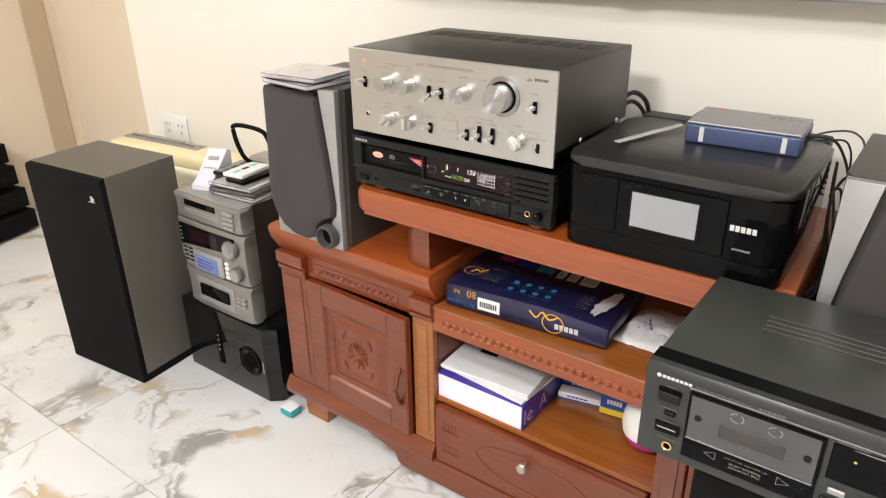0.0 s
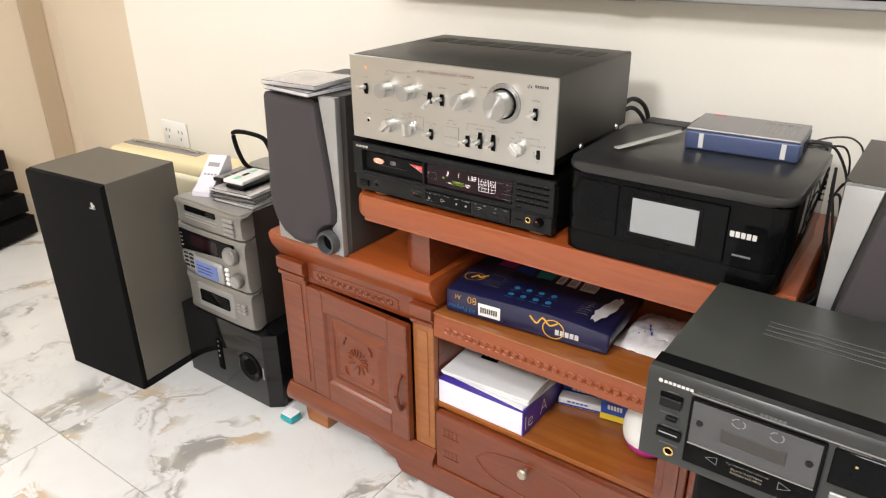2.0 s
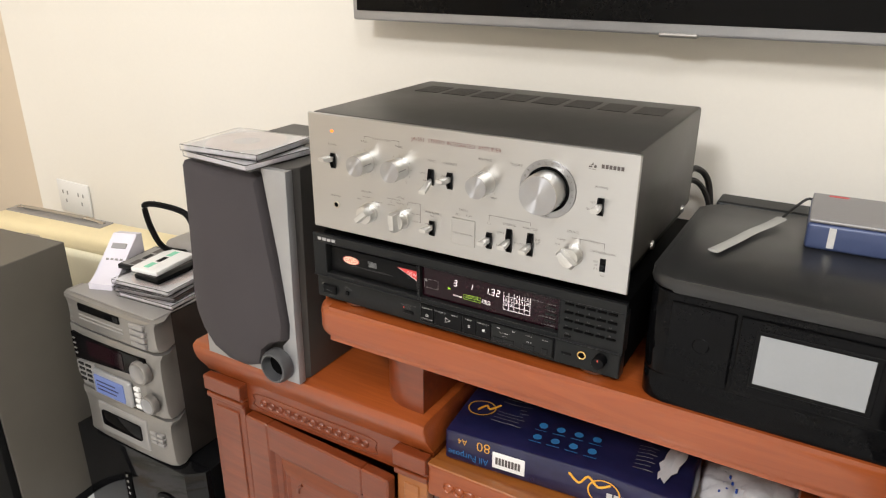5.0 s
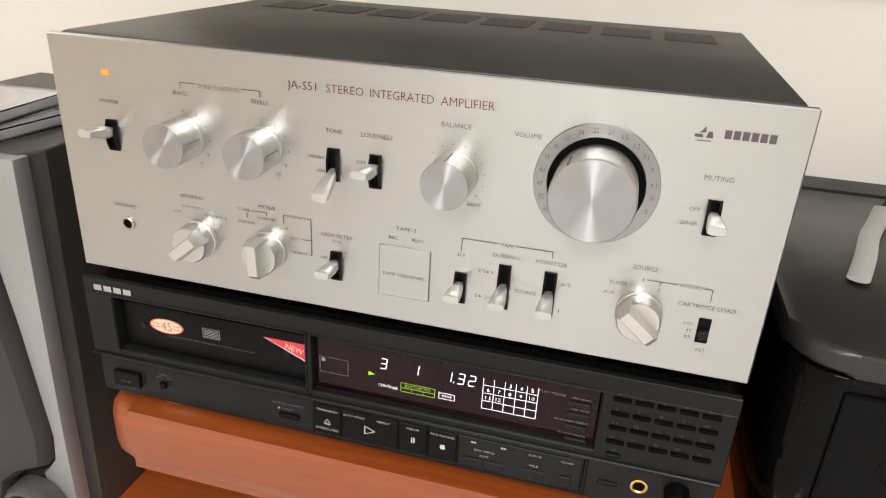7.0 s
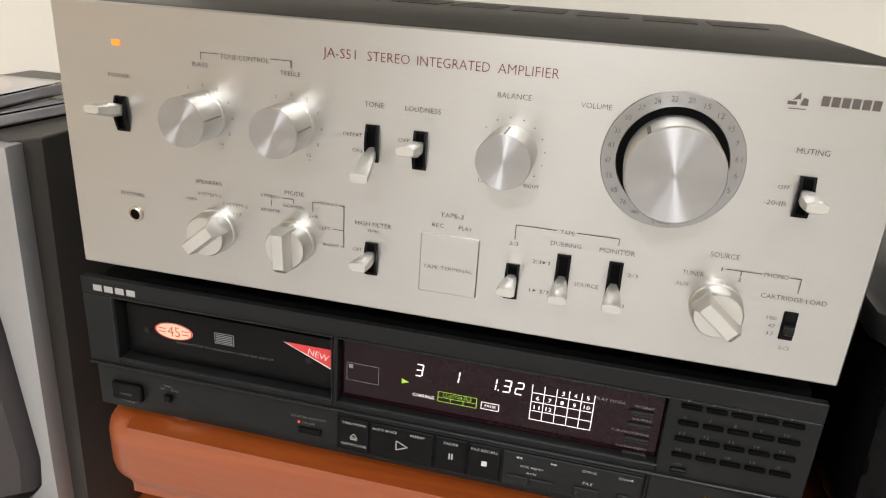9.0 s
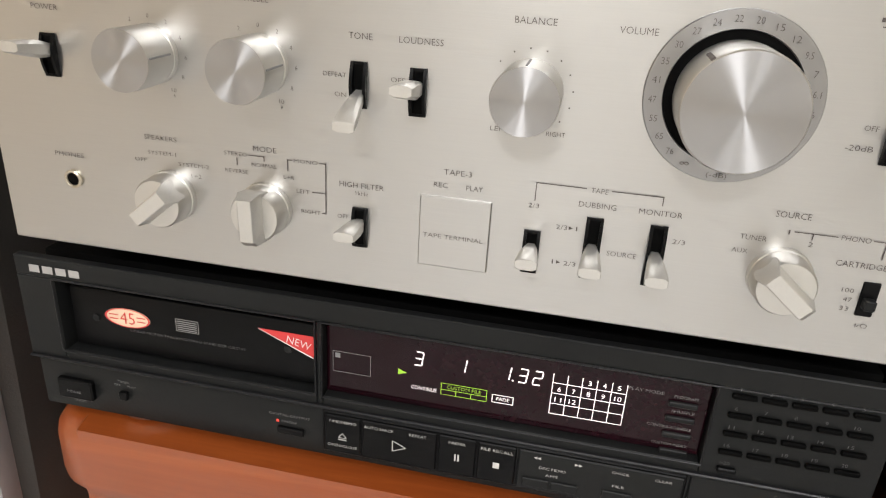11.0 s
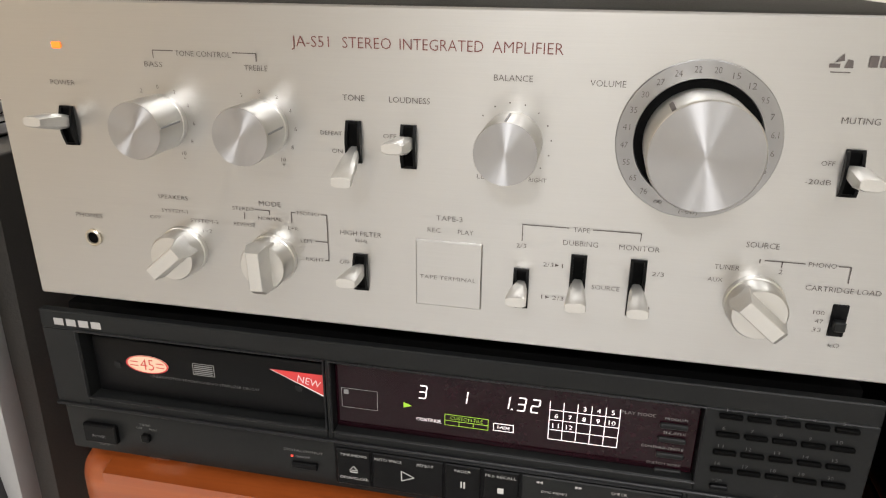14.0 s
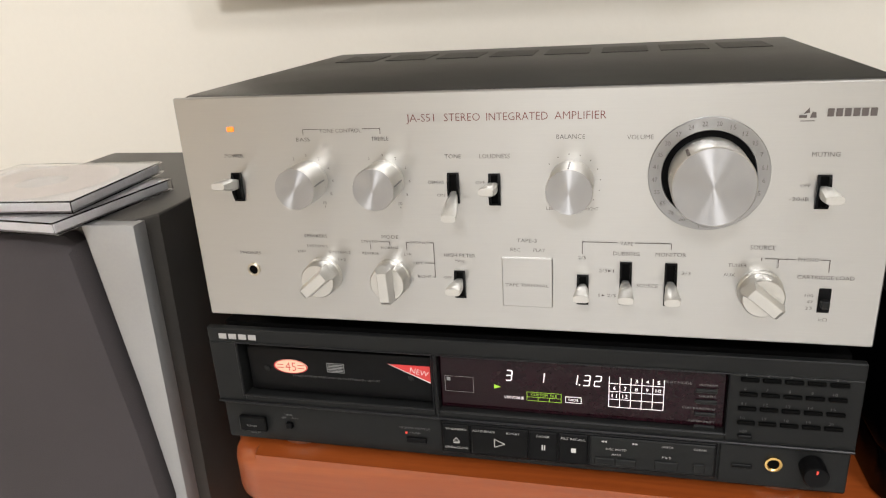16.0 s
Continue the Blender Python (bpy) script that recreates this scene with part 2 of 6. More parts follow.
ORANGE = surface("amber_print", (0.75, 0.38, 0.04), 0.5, 0, 0.1)
RED = surface("red_sticker", (0.60, 0.035, 0.035), 0.4, 0, 0.08)
CREAMST = surface("cream_sticker", (0.78, 0.58, 0.42), 0.45, 0, 0.05)
DISCM = surface("pale_pink_disc", (0.72, 0.64, 0.62), 0.3, 0.1, 0.05, relief=0)
CYAN = surface("blue_print", (0.03, 0.19, 0.45), 0.5, 0, 0.1)
BLUEGREY = surface("blue_grey_plastic", (0.055, 0.075, 0.16), 0.38, 0.1, 0.08)
TOPGREY = surface("grey_plastic_top", (0.27, 0.26, 0.26), 0.42, 0.2, 0.06)
SCREENGREY = surface("grey_blank_screen", (0.27, 0.28, 0.29), 0.14, 0, 0.03, relief=0)
RUBBER = surface("black_rubber", (0.015, 0.014, 0.013), 0.6)
STRAPM = surface("grey_webbing", (0.42, 0.41, 0.38), 0.8, 0, 0.1, 20, 900, 0.5)
CLEAR = clear("clear_plastic", (0.98, 0.98, 0.99), 0.0)
CLEARMILK = surface("milky_plastic", (0.80, 0.79, 0.81), 0.18, 0, 0.08, 20, 300, 0.05)
BAGM = surface("crinkled_clear_bag", (0.80, 0.79, 0.80), 0.16, 0, 0.10, 60, 90, 0.25)
PAPERSIDE = surface("lilac_white_paper", (0.77, 0.74, 0.83), 0.6, 0, 0.04, 9, 200, 0.2)
DECKFRONT = surface("slate_deck_front", (0.025, 0.027, 0.0265), 0.34, 0, 0.15, 15, 500, 0.1, spec=0.4)
SUBGLOSS = surface("piano_black_front", (0.006, 0.006, 0.0065), 0.06, 0, 0.2, 8, 400, 0.01, 0.0, rvar=0.03, spec=0.35)
MINISIDE = surface("brown_black_casing", (0.022, 0.018, 0.015), 0.42, 0, 0.12, 10, 600, 0.2)
WINDOWM = surface("smoked_cassette_window", (0.060, 0.060, 0.063), 0.10, 0.0, 0.1, 8, 300, 0.02)
DIMPRINT = surface("dim_print", (0.10, 0.10, 0.10), 0.5, relief=0)
CHAMPAGNE = surface("champagne_metal_trim", (0.50, 0.45, 0.36), 0.35, 0.8)

# ---- mesh helpers ----
BASE = {}


def thing(name, base, label, category, group="", rz=0.0, local=False):
    """An Empty at the base of a thing; its parts are given in world places unless local."""
    ob = new(name)
    ob.empty_display_size = 0.05
    ob.matrix_basis = pose(*base, 0, 0, rz)
    BASE[ob] = Vector((0, 0, 0)) if local else Vector(base)
    return tagged(ob, label, category, group)


def part(name, bm, material, parent=None, label="", smooth=False):
    off = BASE.get(parent, Vector((0, 0, 0)))
    if off.length:
        bmesh.ops.translate(bm, verts=bm.verts, vec=-off)
    bmesh.ops.recalc_face_normals(bm, faces=bm.faces)
    me = bpy.data.meshes.new(name)
    bm.to_mesh(me)
    bm.free()
    me.materials.append(material)
    if smooth:
        me.shade_smooth()
        me.set_sharp_from_angle(angle=radians(35))
    ob = new(name, me)
    ob.parent = parent
    BASE[ob] = off
    if label:
        ob["label"] = label
    return ob


def box_in(bm, a, b, bev=0.0, seg=2, edges=None):
    r = bmesh.ops.create_cube(bm, size=1)
    for v in r["verts"]:
        v.co = Vector([(a[i] + b[i]) / 2 + v.co[i] * (b[i] - a[i]) for i in range(3)])
    if bev:
        es = list({e for v in r["verts"] for e in v.link_edges})
        if edges is not None:
            es = [e for e in es if abs((e.verts[0].co - e.verts[1].co).normalized()[edges]) > 0.9]
        bmesh.ops.bevel(bm, geom=es, offset=bev, segments=seg, profile=0.5, affect="EDGES")
    return bm


def bx(a, b, bev=0.0, seg=2, edges=None):
    return box_in(bmesh.new(), a, b, bev, seg, edges)


def cyl_in(bm, p0, p1, r0, r1=None, n=24):
    p0, p1 = Vector(p0), Vector(p1)
    m = Matrix.Translation((p0 + p1) / 2) @ (p1 - p0).to_track_quat("Z", "Y").to_matrix().to_4x4()
    bmesh.ops.create_cone(bm, cap_ends=True, segments=n, radius1=r0, radius2=r0 if r1 is None else r1, depth=(p1 - p0).length, matrix=m)
    return bm


def cyl(p0, p1, r0, r1=None, n=24):
    return cyl_in(bmesh.new(), p0, p1, r0, r1, n)


def prism_in(bm, pts, axis, lo, hi, bev=0.0, seg=2):
    """A polygon given across the axis, drawn out along it from lo to hi."""
    def at(p, d):
        q = list(p)
        q.insert(axis, d)
        return q
    v0, v1 = [bm.verts.new(at(p, lo)) for p in pts], [bm.verts.new(at(p, hi)) for p in pts]
    f = [bm.faces.new(v0), bm.faces.new(v1)]
    for i in range(len(pts)):
        j = (i + 1) % len(pts)
        f.append(bm.faces.new((v0[i], v0[j], v1[j], v1[i])))
    if bev:
        es = list(set(f[0].edges) | set(f[1].edges))
        bmesh.ops.bevel(bm, geom=es, offset=bev, segments=seg, profile=0.5, affect="EDGES")
    return bm


def prism(pts, axis, lo, hi, bev=0.0, seg=2):
    return prism_in(bmesh.new(), pts, axis, lo, hi, bev, seg)


def lathe_in(bm, c, profile, n=48):
    """Rings round the axis along -y through c: (radius, distance out) each."""
    rings = []
    for r, d in profile:
        if r < 1e-6:
            rings.append([bm.verts.new((c[0], c[1] - d, c[2]))])
        else:
            rings.append([bm.verts.new((c[0] + r * math.cos(2 * math.pi * i / n), c[1] - d, c[2] + r * math.sin(2 * math.pi * i / n))) for i in range(n)])
    for p, q in zip(rings, rings[1:]):
        for i in range(n):
            j = (i + 1) % n
            if len(p) == 1:
                bm.faces.new((p[0], q[i], q[j]))
            elif len(q) == 1:
                bm.faces.new((p[i], p[j], q[0]))
            else:
                bm.faces.new((p[i], p[j], q[j], q[i]))
    return bm


def lathe(c, profile, n=48):
    return lathe_in(bmesh.new(), c, profile, n)


def smooth_line(pts, k=6):
    """Points along a soft curve through pts."""
    pts = [Vector(p) for p in pts]
    out = []
    for i in range(len(pts) - 1):
        a, b, c, d = pts[max(i - 1, 0)], pts[i], pts[i + 1], pts[min(i + 2, len(pts) - 1)]
        for s in range(k):
            u = s / k
            out.append(0.5 * ((2 * b) + (c - a) * u + (2 * a - 5 * b + 4 * c - d) * u * u + (3 * b - a - 3 * c + d) * u ** 3))
    return out + [pts[-1]]


def tube_in(bm, pts, r, n=8, k=6, flat=1.0):
    pts = smooth_line(pts, k)
    rings = []
    for i, p in enumerate(pts):
        d = (pts[min(i + 1, len(pts) - 1)] - pts[max(i - 1, 0)]).normalized()
        side = d.cross(Vector((0, 0, 1)))
        side = side.normalized() if side.length > 1e-4 else Vector((1, 0, 0))
        up = side.cross(d).normalized()
        rings.append([bm.verts.new(p + r * (math.cos(2 * math.pi * j / n) * side + flat * math.sin(2 * math.pi * j / n) * up)) for j in range(n)])
    for p, q in zip(rings, rings[1:]):
        for j in range(n):
            bm.faces.new((p[j], p[(j + 1) % n], q[(j + 1) % n], q[j]))
    bm.faces.new(rings[0]), bm.faces.new(rings[-1])
    return bm


def tube(pts, r, n=8, k=6, flat=1.0):
    return tube_in(bmesh.new(), pts, r, n, k, flat)


def write_in(bm, words, m, width, cap, centre=False):
    """Flat lettering, width by cap height, its lower left corner at m, in m's xy plane."""
    cu = bpy.data.curves.new("lettering", "FONT")
    cu.body, cu.resolution_u, cu.size, cu.offset = words, 2, 1.0, -0.012
    ob = bpy.data.objects.new("lettering", cu)
    me = bpy.data.meshes.new_from_object(ob)
    bpy.data.objects.remove(ob)
    xs, ys = [v.co.x for v in me.vertices], [v.co.y for v in me.vertices]
    x0, w, h = min(xs), max(xs) - min(xs), 0.69
    if words.islower() or not any(c.isupper() or c.isdigit() for c in words):
        h = max(ys)
    me.transform(m @ Matrix.Translation((-width / 2 if centre else 0, 0, 0)) @ Matrix.Diagonal((width / w, cap / h, 1, 1)) @ Matrix.Translation((-x0, 0, 0)))
    bm.from_mesh(me)
    bpy.data.meshes.remove(me)
    return bm


def front(x, y, z):
    """The plane of a front that faces -y, with its origin at a point."""
    return pose(x, y, z, 90)


def flat_in(bm, x0, z0, x1, z1, y):
    bm.faces.new([bm.verts.new(p) for p in ((x0, y, z0), (x1, y, z0), (x1, y, z1), (x0, y, z1))])
    return bm


def line_in(bm, pts, y, w=0.0004):
    """A printed line on a front, in metres."""
    for (xa, za), (xb, zb) in zip(pts, pts[1:]):
        flat_in(bm, min(xa, xb) - w / 2, min(za, zb) - w / 2, max(xa, xb) + w / 2, max(za, zb) + w / 2, y)
    return bm


def marks_in(bm, x0, x1, z, cap, y, n):
    """n plain blocks in place of letters."""
    step = (x1 - x0) / n
    for i in range(n):
        flat_in(bm, x0 + i * step, z - cap / 2, x0 + (i + 0.78) * step, z + cap / 2, y)
    return bm


def outline_in(bm, x0, z0, x1, z1, y, w=0.0005):
    for a in ((x0, z0, x1, z0 + w), (x0, z1 - w, x1, z1), (x0, z0, x0 + w, z1), (x1 - w, z0, x1, z1)):
        flat_in(bm, *a, y)
    return bm


# ---- the room ----


def structure(name, bm, material, label=""):
    return tagged(part(name, bm, material, None, label), kind="structure")


structure("wall_north", bx((-1.373, 0.41, 0), (2.6, 0.80, 2.8)), WALL, "cream painted plaster wall behind the cabinet")
structure("wall_west", bx((-2.47, -4.6, 0), (-2.32, 0.80, 2.8)), TAN, "tan painted side wall")
structure("wall_recess", bx((-2.32, 0.65, 0), (-1.374, 0.80, 2.8)), TAN, "tan painted end wall of a shallow recess")
# Narrow shaded strip of the wall, its shade put into a darker tan.
structure("trim", bx((-2.319, 0.506, 0), (-2.311, 0.60, 2.8), 0.003), SHADETAN, "strip of the side wall coloured darker for shade")
# East wall, south wall and ceiling are unseen, added to bounce light.
structure("wall_east", bx((2.6, -4.6, 0), (2.75, 0.80, 2.8)), WALL, "cream painted side wall, out of view")
structure("wall_south", bx((-2.32, -4.75, 0), (2.6, -4.6, 2.8)), WALL, "cream painted rear wall, out of view")
structure("ceiling", bx((-2.47, -4.75, 2.8), (2.75, 0.80, 2.9)), CEIL, "white painted ceiling, out of view")
structure("baseboard", bx((-2.3195, -4.5, 0.0), (-2.305, 0.505, 0.10), 0.003), SKIRT, "polished stone skirting along the side wall")
structure("baseboard", bx((-1.373, 0.396, 0.0), (2.5, 0.4095, 0.10), 0.003), SKIRT, "polished stone skirting behind the cabinet")
# Unseen fixtures round the lamps; the last two belong to the added fill.
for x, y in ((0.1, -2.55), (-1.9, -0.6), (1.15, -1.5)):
    lamp = thing("unseen_ceiling_light", (x, y, 2.8), "white square flush ceiling fixture, unseen, added with the lamps", "ceiling light")
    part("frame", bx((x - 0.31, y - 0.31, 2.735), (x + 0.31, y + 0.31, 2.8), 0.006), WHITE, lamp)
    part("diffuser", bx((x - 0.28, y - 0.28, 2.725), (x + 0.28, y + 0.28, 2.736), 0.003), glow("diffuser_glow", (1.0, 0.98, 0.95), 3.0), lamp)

# ---- the cabinet ----


def oval_in(bm, x, y, z, rx, rz, d):
    """A low carved boss on a front."""
    r = bmesh.ops.create_uvsphere(bm, u_segments=10, v_segments=6, radius=1)
    for v in r["verts"]:
        v.co = Vector((x + v.co.x * rx, y + v.co.y * d, z + v.co.z * rz))


def ring_in(bm, x, y, z, rx, rz, w, n=20):
    """A raised carved ring on a front."""
    inner = [(math.cos(2 * math.pi * i / n), math.sin(2 * math.pi * i / n)) for i in range(n)]
    loops = []
    for f, d in ((1.0, 0.0), (1.0 - w / 2, -0.0022), (1.0 - w, 0.0)):
        loops.append([bm.verts.new((x + c * rx * f, y + d, z + s * rz * f)) for c, s in inner])
    for p, q in zip(loops, loops[1:]):
        for i in range(n):
            j = (i + 1) % n
            bm.faces.new((p[i], p[j], q[j], q[i]))


cab = thing("tv_cabinet", (0.39, 0.22, 0), "low carved red-brown varnished wooden media cabinet with open shelves", "cabinet")
# stepped top with a rounded nose
TX0, TX1, TY, TR = -0.013, 0.788, -0.003, 0.030
plan = [(TX0 + TR - TR * math.cos(a), TY + TR - TR * math.sin(a)) for a in [i * math.pi / 16 for i in range(9)]]
plan += [(TX1 - TR + TR * math.sin(a), TY + TR - TR * math.cos(a)) for a in [i * math.pi / 16 for i in range(9)]]
top_board = part("raised_top", prism(plan + [(TX1, 0.395), (TX0, 0.395)], 2, 0.6435, 0.695, 0.014, 4), WOODTOP, cab, "orange varnished top board with a rounded front", True)
rnd = random.Random(5)
for cx, cw in ((0.062, 0.016), (0.095, 0.008), (0.121, 0.005), (0.172, 0.011), (0.186, 0.006), (0.205, 0.009), (0.318, 0.007), (0.372, 0.010)):
    bm = bmesh.new()
    ang = radians(rnd.uniform(38, 52))
    rows = []
    for k in range(7):
        u = k / 6
        half = radians(3.5) * math.sin(math.pi * (0.08 + 0.84 * u)) * rnd.uniform(0.5, 1.0)
        rows.append([bm.verts.new((cx + (u - 0.5) * cw, TY + 0.014 - 0.0147 * math.sin(ang + d), 0.681 + 0.0147 * math.cos(ang + d))) for d in (-half, half)])
    for p, q in zip(rows, rows[1:]):
        bm.faces.new((p[0], p[1], q[1], q[0]))
    part("worn_chip", bm, CHIP, top_board)
part("back_panel", bx((-0.30, 0.388, 0.05), (1.08, 0.3955, 0.6430)), WOODIN, cab)


def side_section(x0, x1, hinge_left, ajar):
    """A closed cupboard at one end, with its door, pilasters and mouldings."""
    s = 1 if hinge_left else -1
    xm = (x0 + x1) / 2
    edge = [(0.395, 0.505), (0.395, 0.535), (0.030, 0.535), (0.022, 0.531), (0.020, 0.526), (0.022, 0.514), (0.027, 0.502), (0.034, 0.490), (0.041, 0.480), (0.046, 0.470), (0.395, 0.470)]
    part("cupboard_top", prism(edge, 0, x0 - 0.010, x1 + 0.004, 0.003), WOODTOP, cab, "", True)
    part("cupboard_side", bx((x0, 0.055, 0.05), (x0 + 0.018, 0.388, 0.470)), WOOD, cab)
    part("cupboard_side", bx((x1 - 0.018, 0.055, 0.05), (x1, 0.388, 0.470)), WOOD, cab)
    part("cupboard_floor", bx((x0 + 0.018, 0.06, 0.095), (x1 - 0.018, 0.388, 0.112)), WOODIN, cab)
    part("frieze", bx((x0 + 0.02, 0.046, 0.418), (x1 - 0.02, 0.06, 0.470)), WOOD, cab)
    bm = bmesh.new()
    n = 13
    for i in range(n):
        x = xm - 0.105 + 0.21 * i / (n - 1)
        ring_in(bm, x, 0.0455, 0.441, 0.0085, 0.0075, 0.45, 14)
        oval_in(bm, x + 0.006, 0.0455, 0.4435, 0.0022, 0.0030, 0.0025)
    tube_in(bm, [(xm - 0.125, 0.0455, 0.441), (xm - 0.118, 0.0455, 0.4545), (xm, 0.0455, 0.455), (xm + 0.118, 0.0455, 0.4545), (xm + 0.125, 0.0455, 0.441), (xm + 0.118, 0.0455, 0.4275), (xm, 0.0455, 0.427), (xm - 0.118, 0.0455, 0.4275), (xm - 0.125, 0.0455, 0.441)], 0.0013, 6, 3)
    part("carved_strip", bm, WOOD, cab, "", True)
    for a, b in (((x0, x0 + 0.082), (x1 - 0.054, x1)) if hinge_left else ((x0, x0 + 0.054), (x1 - 0.082, x1))):
        part("pilaster", bx((a, 0.036, 0.112), (b, 0.054, 0.425), 0.003), WOOD if a == x0 else WOODPALE, cab)
        bm = bmesh.new()
        for z, d, h in ((0.424, 0.030, 0.010), (0.4345, 0.033, 0.006), (0.441, 0.027, 0.028)):
            box_in(bm, (a - 0.002, d, z), (b + 0.002, 0.0455, z + h), 0.002)
        part("capital", bm, WOOD, cab)
        bm = bx((a + 0.014, 0.0335, 0.14), (b - 0.014, 0.0365, 0.41), 0.0012, 1)
        part("pilaster_panel", bm, WOOD if a == x0 else WOODPALE, cab)
    plinth = [(0.07, 0.058), (0.036, 0.058), (0.024, 0.066), (0.020, 0.080), (0.024, 0.094), (0.034, 0.103), (0.036, 0.1115), (0.07, 0.1115)]
    part("plinth_moulding", prism(plinth, 0, x0 - 0.014, x1 + 0.002, 0.002), WOOD, cab, "", True)
    fx = x0 + 0.03 if hinge_left else x1 - 0.10
    foot = [(fx, 0.0), (fx + 0.07, 0.0), (fx + 0.078, 0.058), (fx - 0.008, 0.058)]
    part("foot", prism(foot, 1, 0.045, 0.115, 0.004), WOODPALE, cab, "honey-coloured block foot")
    part("foot", prism(foot, 1, 0.30, 0.37, 0.004), WOODPALE, cab)
    # the door, on its hinge
    dx0, dx1 = (x0 + 0.086, x1 - 0.057) if hinge_left else (x0 + 0.057, x1 - 0.086)
    hx = dx0 if hinge_left else dx1
    turn = Matrix.Translation((hx, 0.052, 0)) @ Matrix.Rotation(radians(-ajar * s), 4, "Z") @ Matrix.Translation((-hx, -0.052, 0))

    def swung(bm):
        bmesh.ops.transform(bm, matrix=turn, verts=bm.verts)
        return bm
    bm = bmesh.new()
    z0, z1, w = 0.116, 0.414, 0.052
    for a, b in (((dx0, z0), (dx0 + w, z1)), ((dx1 - w, z0), (dx1, z1)), ((dx0 + w, z0), (dx1 - w, z0 + w)), ((dx0 + w, z1 - w), (dx1 - w, z1))):
        box_in(bm, (a[0], 0.032, a[1]), (b[0], 0.052, b[1]), 0.0025, 1)
    door = part("door", swung(bm), WOOD, cab, "carved door standing slightly ajar")
    bm = bmesh.new()
    lv = []
    for ins, y in ((0.0, 0.034), (0.004, 0.041), (0.016, 0.043), (0.030, 0.036), (0.036, 0.034), (0.040, 0.038), (0.058, 0.038)):
        a, b, c, d = dx0 + w + ins, dx1 - w - ins, z0 + w + ins, z1 - w - ins
        lv.append([bm.verts.new(p) for p in ((a, y, c), (b, y, c), (b, y, d), (a, y, d))])
    for p, q in zip(lv, lv[1:]):
        for i in range(4):
            bm.faces.new((p[i], p[(i + 1) % 4], q[(i + 1) % 4], q[i]))
    bm.faces.new(lv[-1])
    part("raised_panel", swung(bm), WOOD, door)
    bm = bmesh.new()
    cx, cz = (dx0 + dx1) / 2, (z0 + z1) / 2
    for i in range(10):
        a = math.pi * (i - 1) / 8 if i < 10 else 0
        tube_in(bm, [(cx, 0.037, cz + 0.002), (cx + 0.016 * math.cos(a), 0.0360, cz + 0.002 + 0.016 * math.sin(a)), (cx + 0.030 * math.cos(a), 0.037, cz + 0.002 + 0.030 * math.sin(a))], 0.0024, 6, 3)
    for i in range(5):
        a = math.pi * (1.15 + 0.7 * i / 4)
        tube_in(bm, [(cx, 0.037, cz), (cx + 0.014 * math.cos(a + 0.2), 0.0360, cz + 0.014 * math.sin(a + 0.2)), (cx + 0.034 * math.cos(a), 0.037, cz + 0.034 * math.sin(a))], 0.0020, 6, 3)
    for sx in (-1, 1):
        for sz in (-1, 1):
            tube_in(bm, [(cx + sx * 0.034, 0.0375, cz + sz * 0.050), (cx + sx * 0.042, 0.036, cz + sz * 0.042), (cx + sx * 0.044, 0.0375, cz + sz * 0.030)], 0.003, 6, 3)
    oval_in(bm, cx, 0.0365, cz, 0.007, 0.007, 0.004)
    part("carved_rosette", swung(bm), WOOD, door, "", True)
    hxp = dx1 - 0.018 if hinge_left else dx0 + 0.018
    part("handle", swung(tube([(hxp, 0.034, 0.290), (hxp + 0.002, 0.020, 0.278), (hxp + 0.003, 0.012, 0.245), (hxp + 0.002, 0.020, 0.212), (hxp, 0.034, 0.200)], 0.0055, 10, 5)), WOOD, door, "curved wooden pull", True)


side_section(-0.300, 0.150, True, 2.8)
side_section(0.630, 1.080, False, 0.0)
# uprights that carry the raised top
for x0, x1 in ((0.054, 0.140), (0.640, 0.726)):
    side = [(x0, 0.38), (x0, 0.100)] + [(x0 + 0.062 - 0.062 * math.cos(a), 0.100 - 0.057 * math.sin(a)) for a in [i * math.pi / 20 for i in range(1, 11)]] + [(x1, 0.043), (x1, 0.38)]
    part("upright", prism(side, 2, 0.5355, 0.6430), WOOD, cab, "", True)
# open shelves between the cupboards
for z0, z1, nm in ((0.446, 0.458, "shelf"), (0.224, 0.236, "lower_shelf")):
    part(nm, bx((0.1505, 0.048, z0), (0.6295, 0.387, z1), 0.001), WOODIN, cab)
# Shelf front and its carving use the orange wood: lit look in the colour.
part("shelf_front", bx((0.1505, 0.036, 0.404), (0.6295, 0.0475, 0.4585), 0.003), WOODTOP, cab)
part("shelf_edge", bx((0.1505, 0.034, 0.4586), (0.6295, 0.050, 0.4615), 0.0012, 1), WOODPALE, cab)
bm = bmesh.new()
for i in range(25):
    x = 0.185 + 0.41 * i / 24
    ring_in(bm, x, 0.0355, 0.429, 0.0088, 0.0085, 0.4, 14)
    oval_in(bm, x + 0.007, 0.0357, 0.432, 0.0024, 0.0034, 0.0028)
part("carved_strip", bm, WOODTOP, cab, "", True)
bm = bx((0.156, 0.030, 0.075), (0.624, 0.050, 0.222), 0.004)
drawer = part("drawer", bm, WOOD, cab, "wide drawer with a faint carved oval")
bm = tube([(0.26 + 0.0, 0.0295, 0.150), (0.30, 0.0295, 0.180), (0.39, 0.0295, 0.192), (0.48, 0.0295, 0.180), (0.52, 0.0295, 0.150), (0.48, 0.0295, 0.118), (0.39, 0.0295, 0.106), (0.30, 0.0295, 0.118), (0.26, 0.0295, 0.150)], 0.0016, 6, 5)
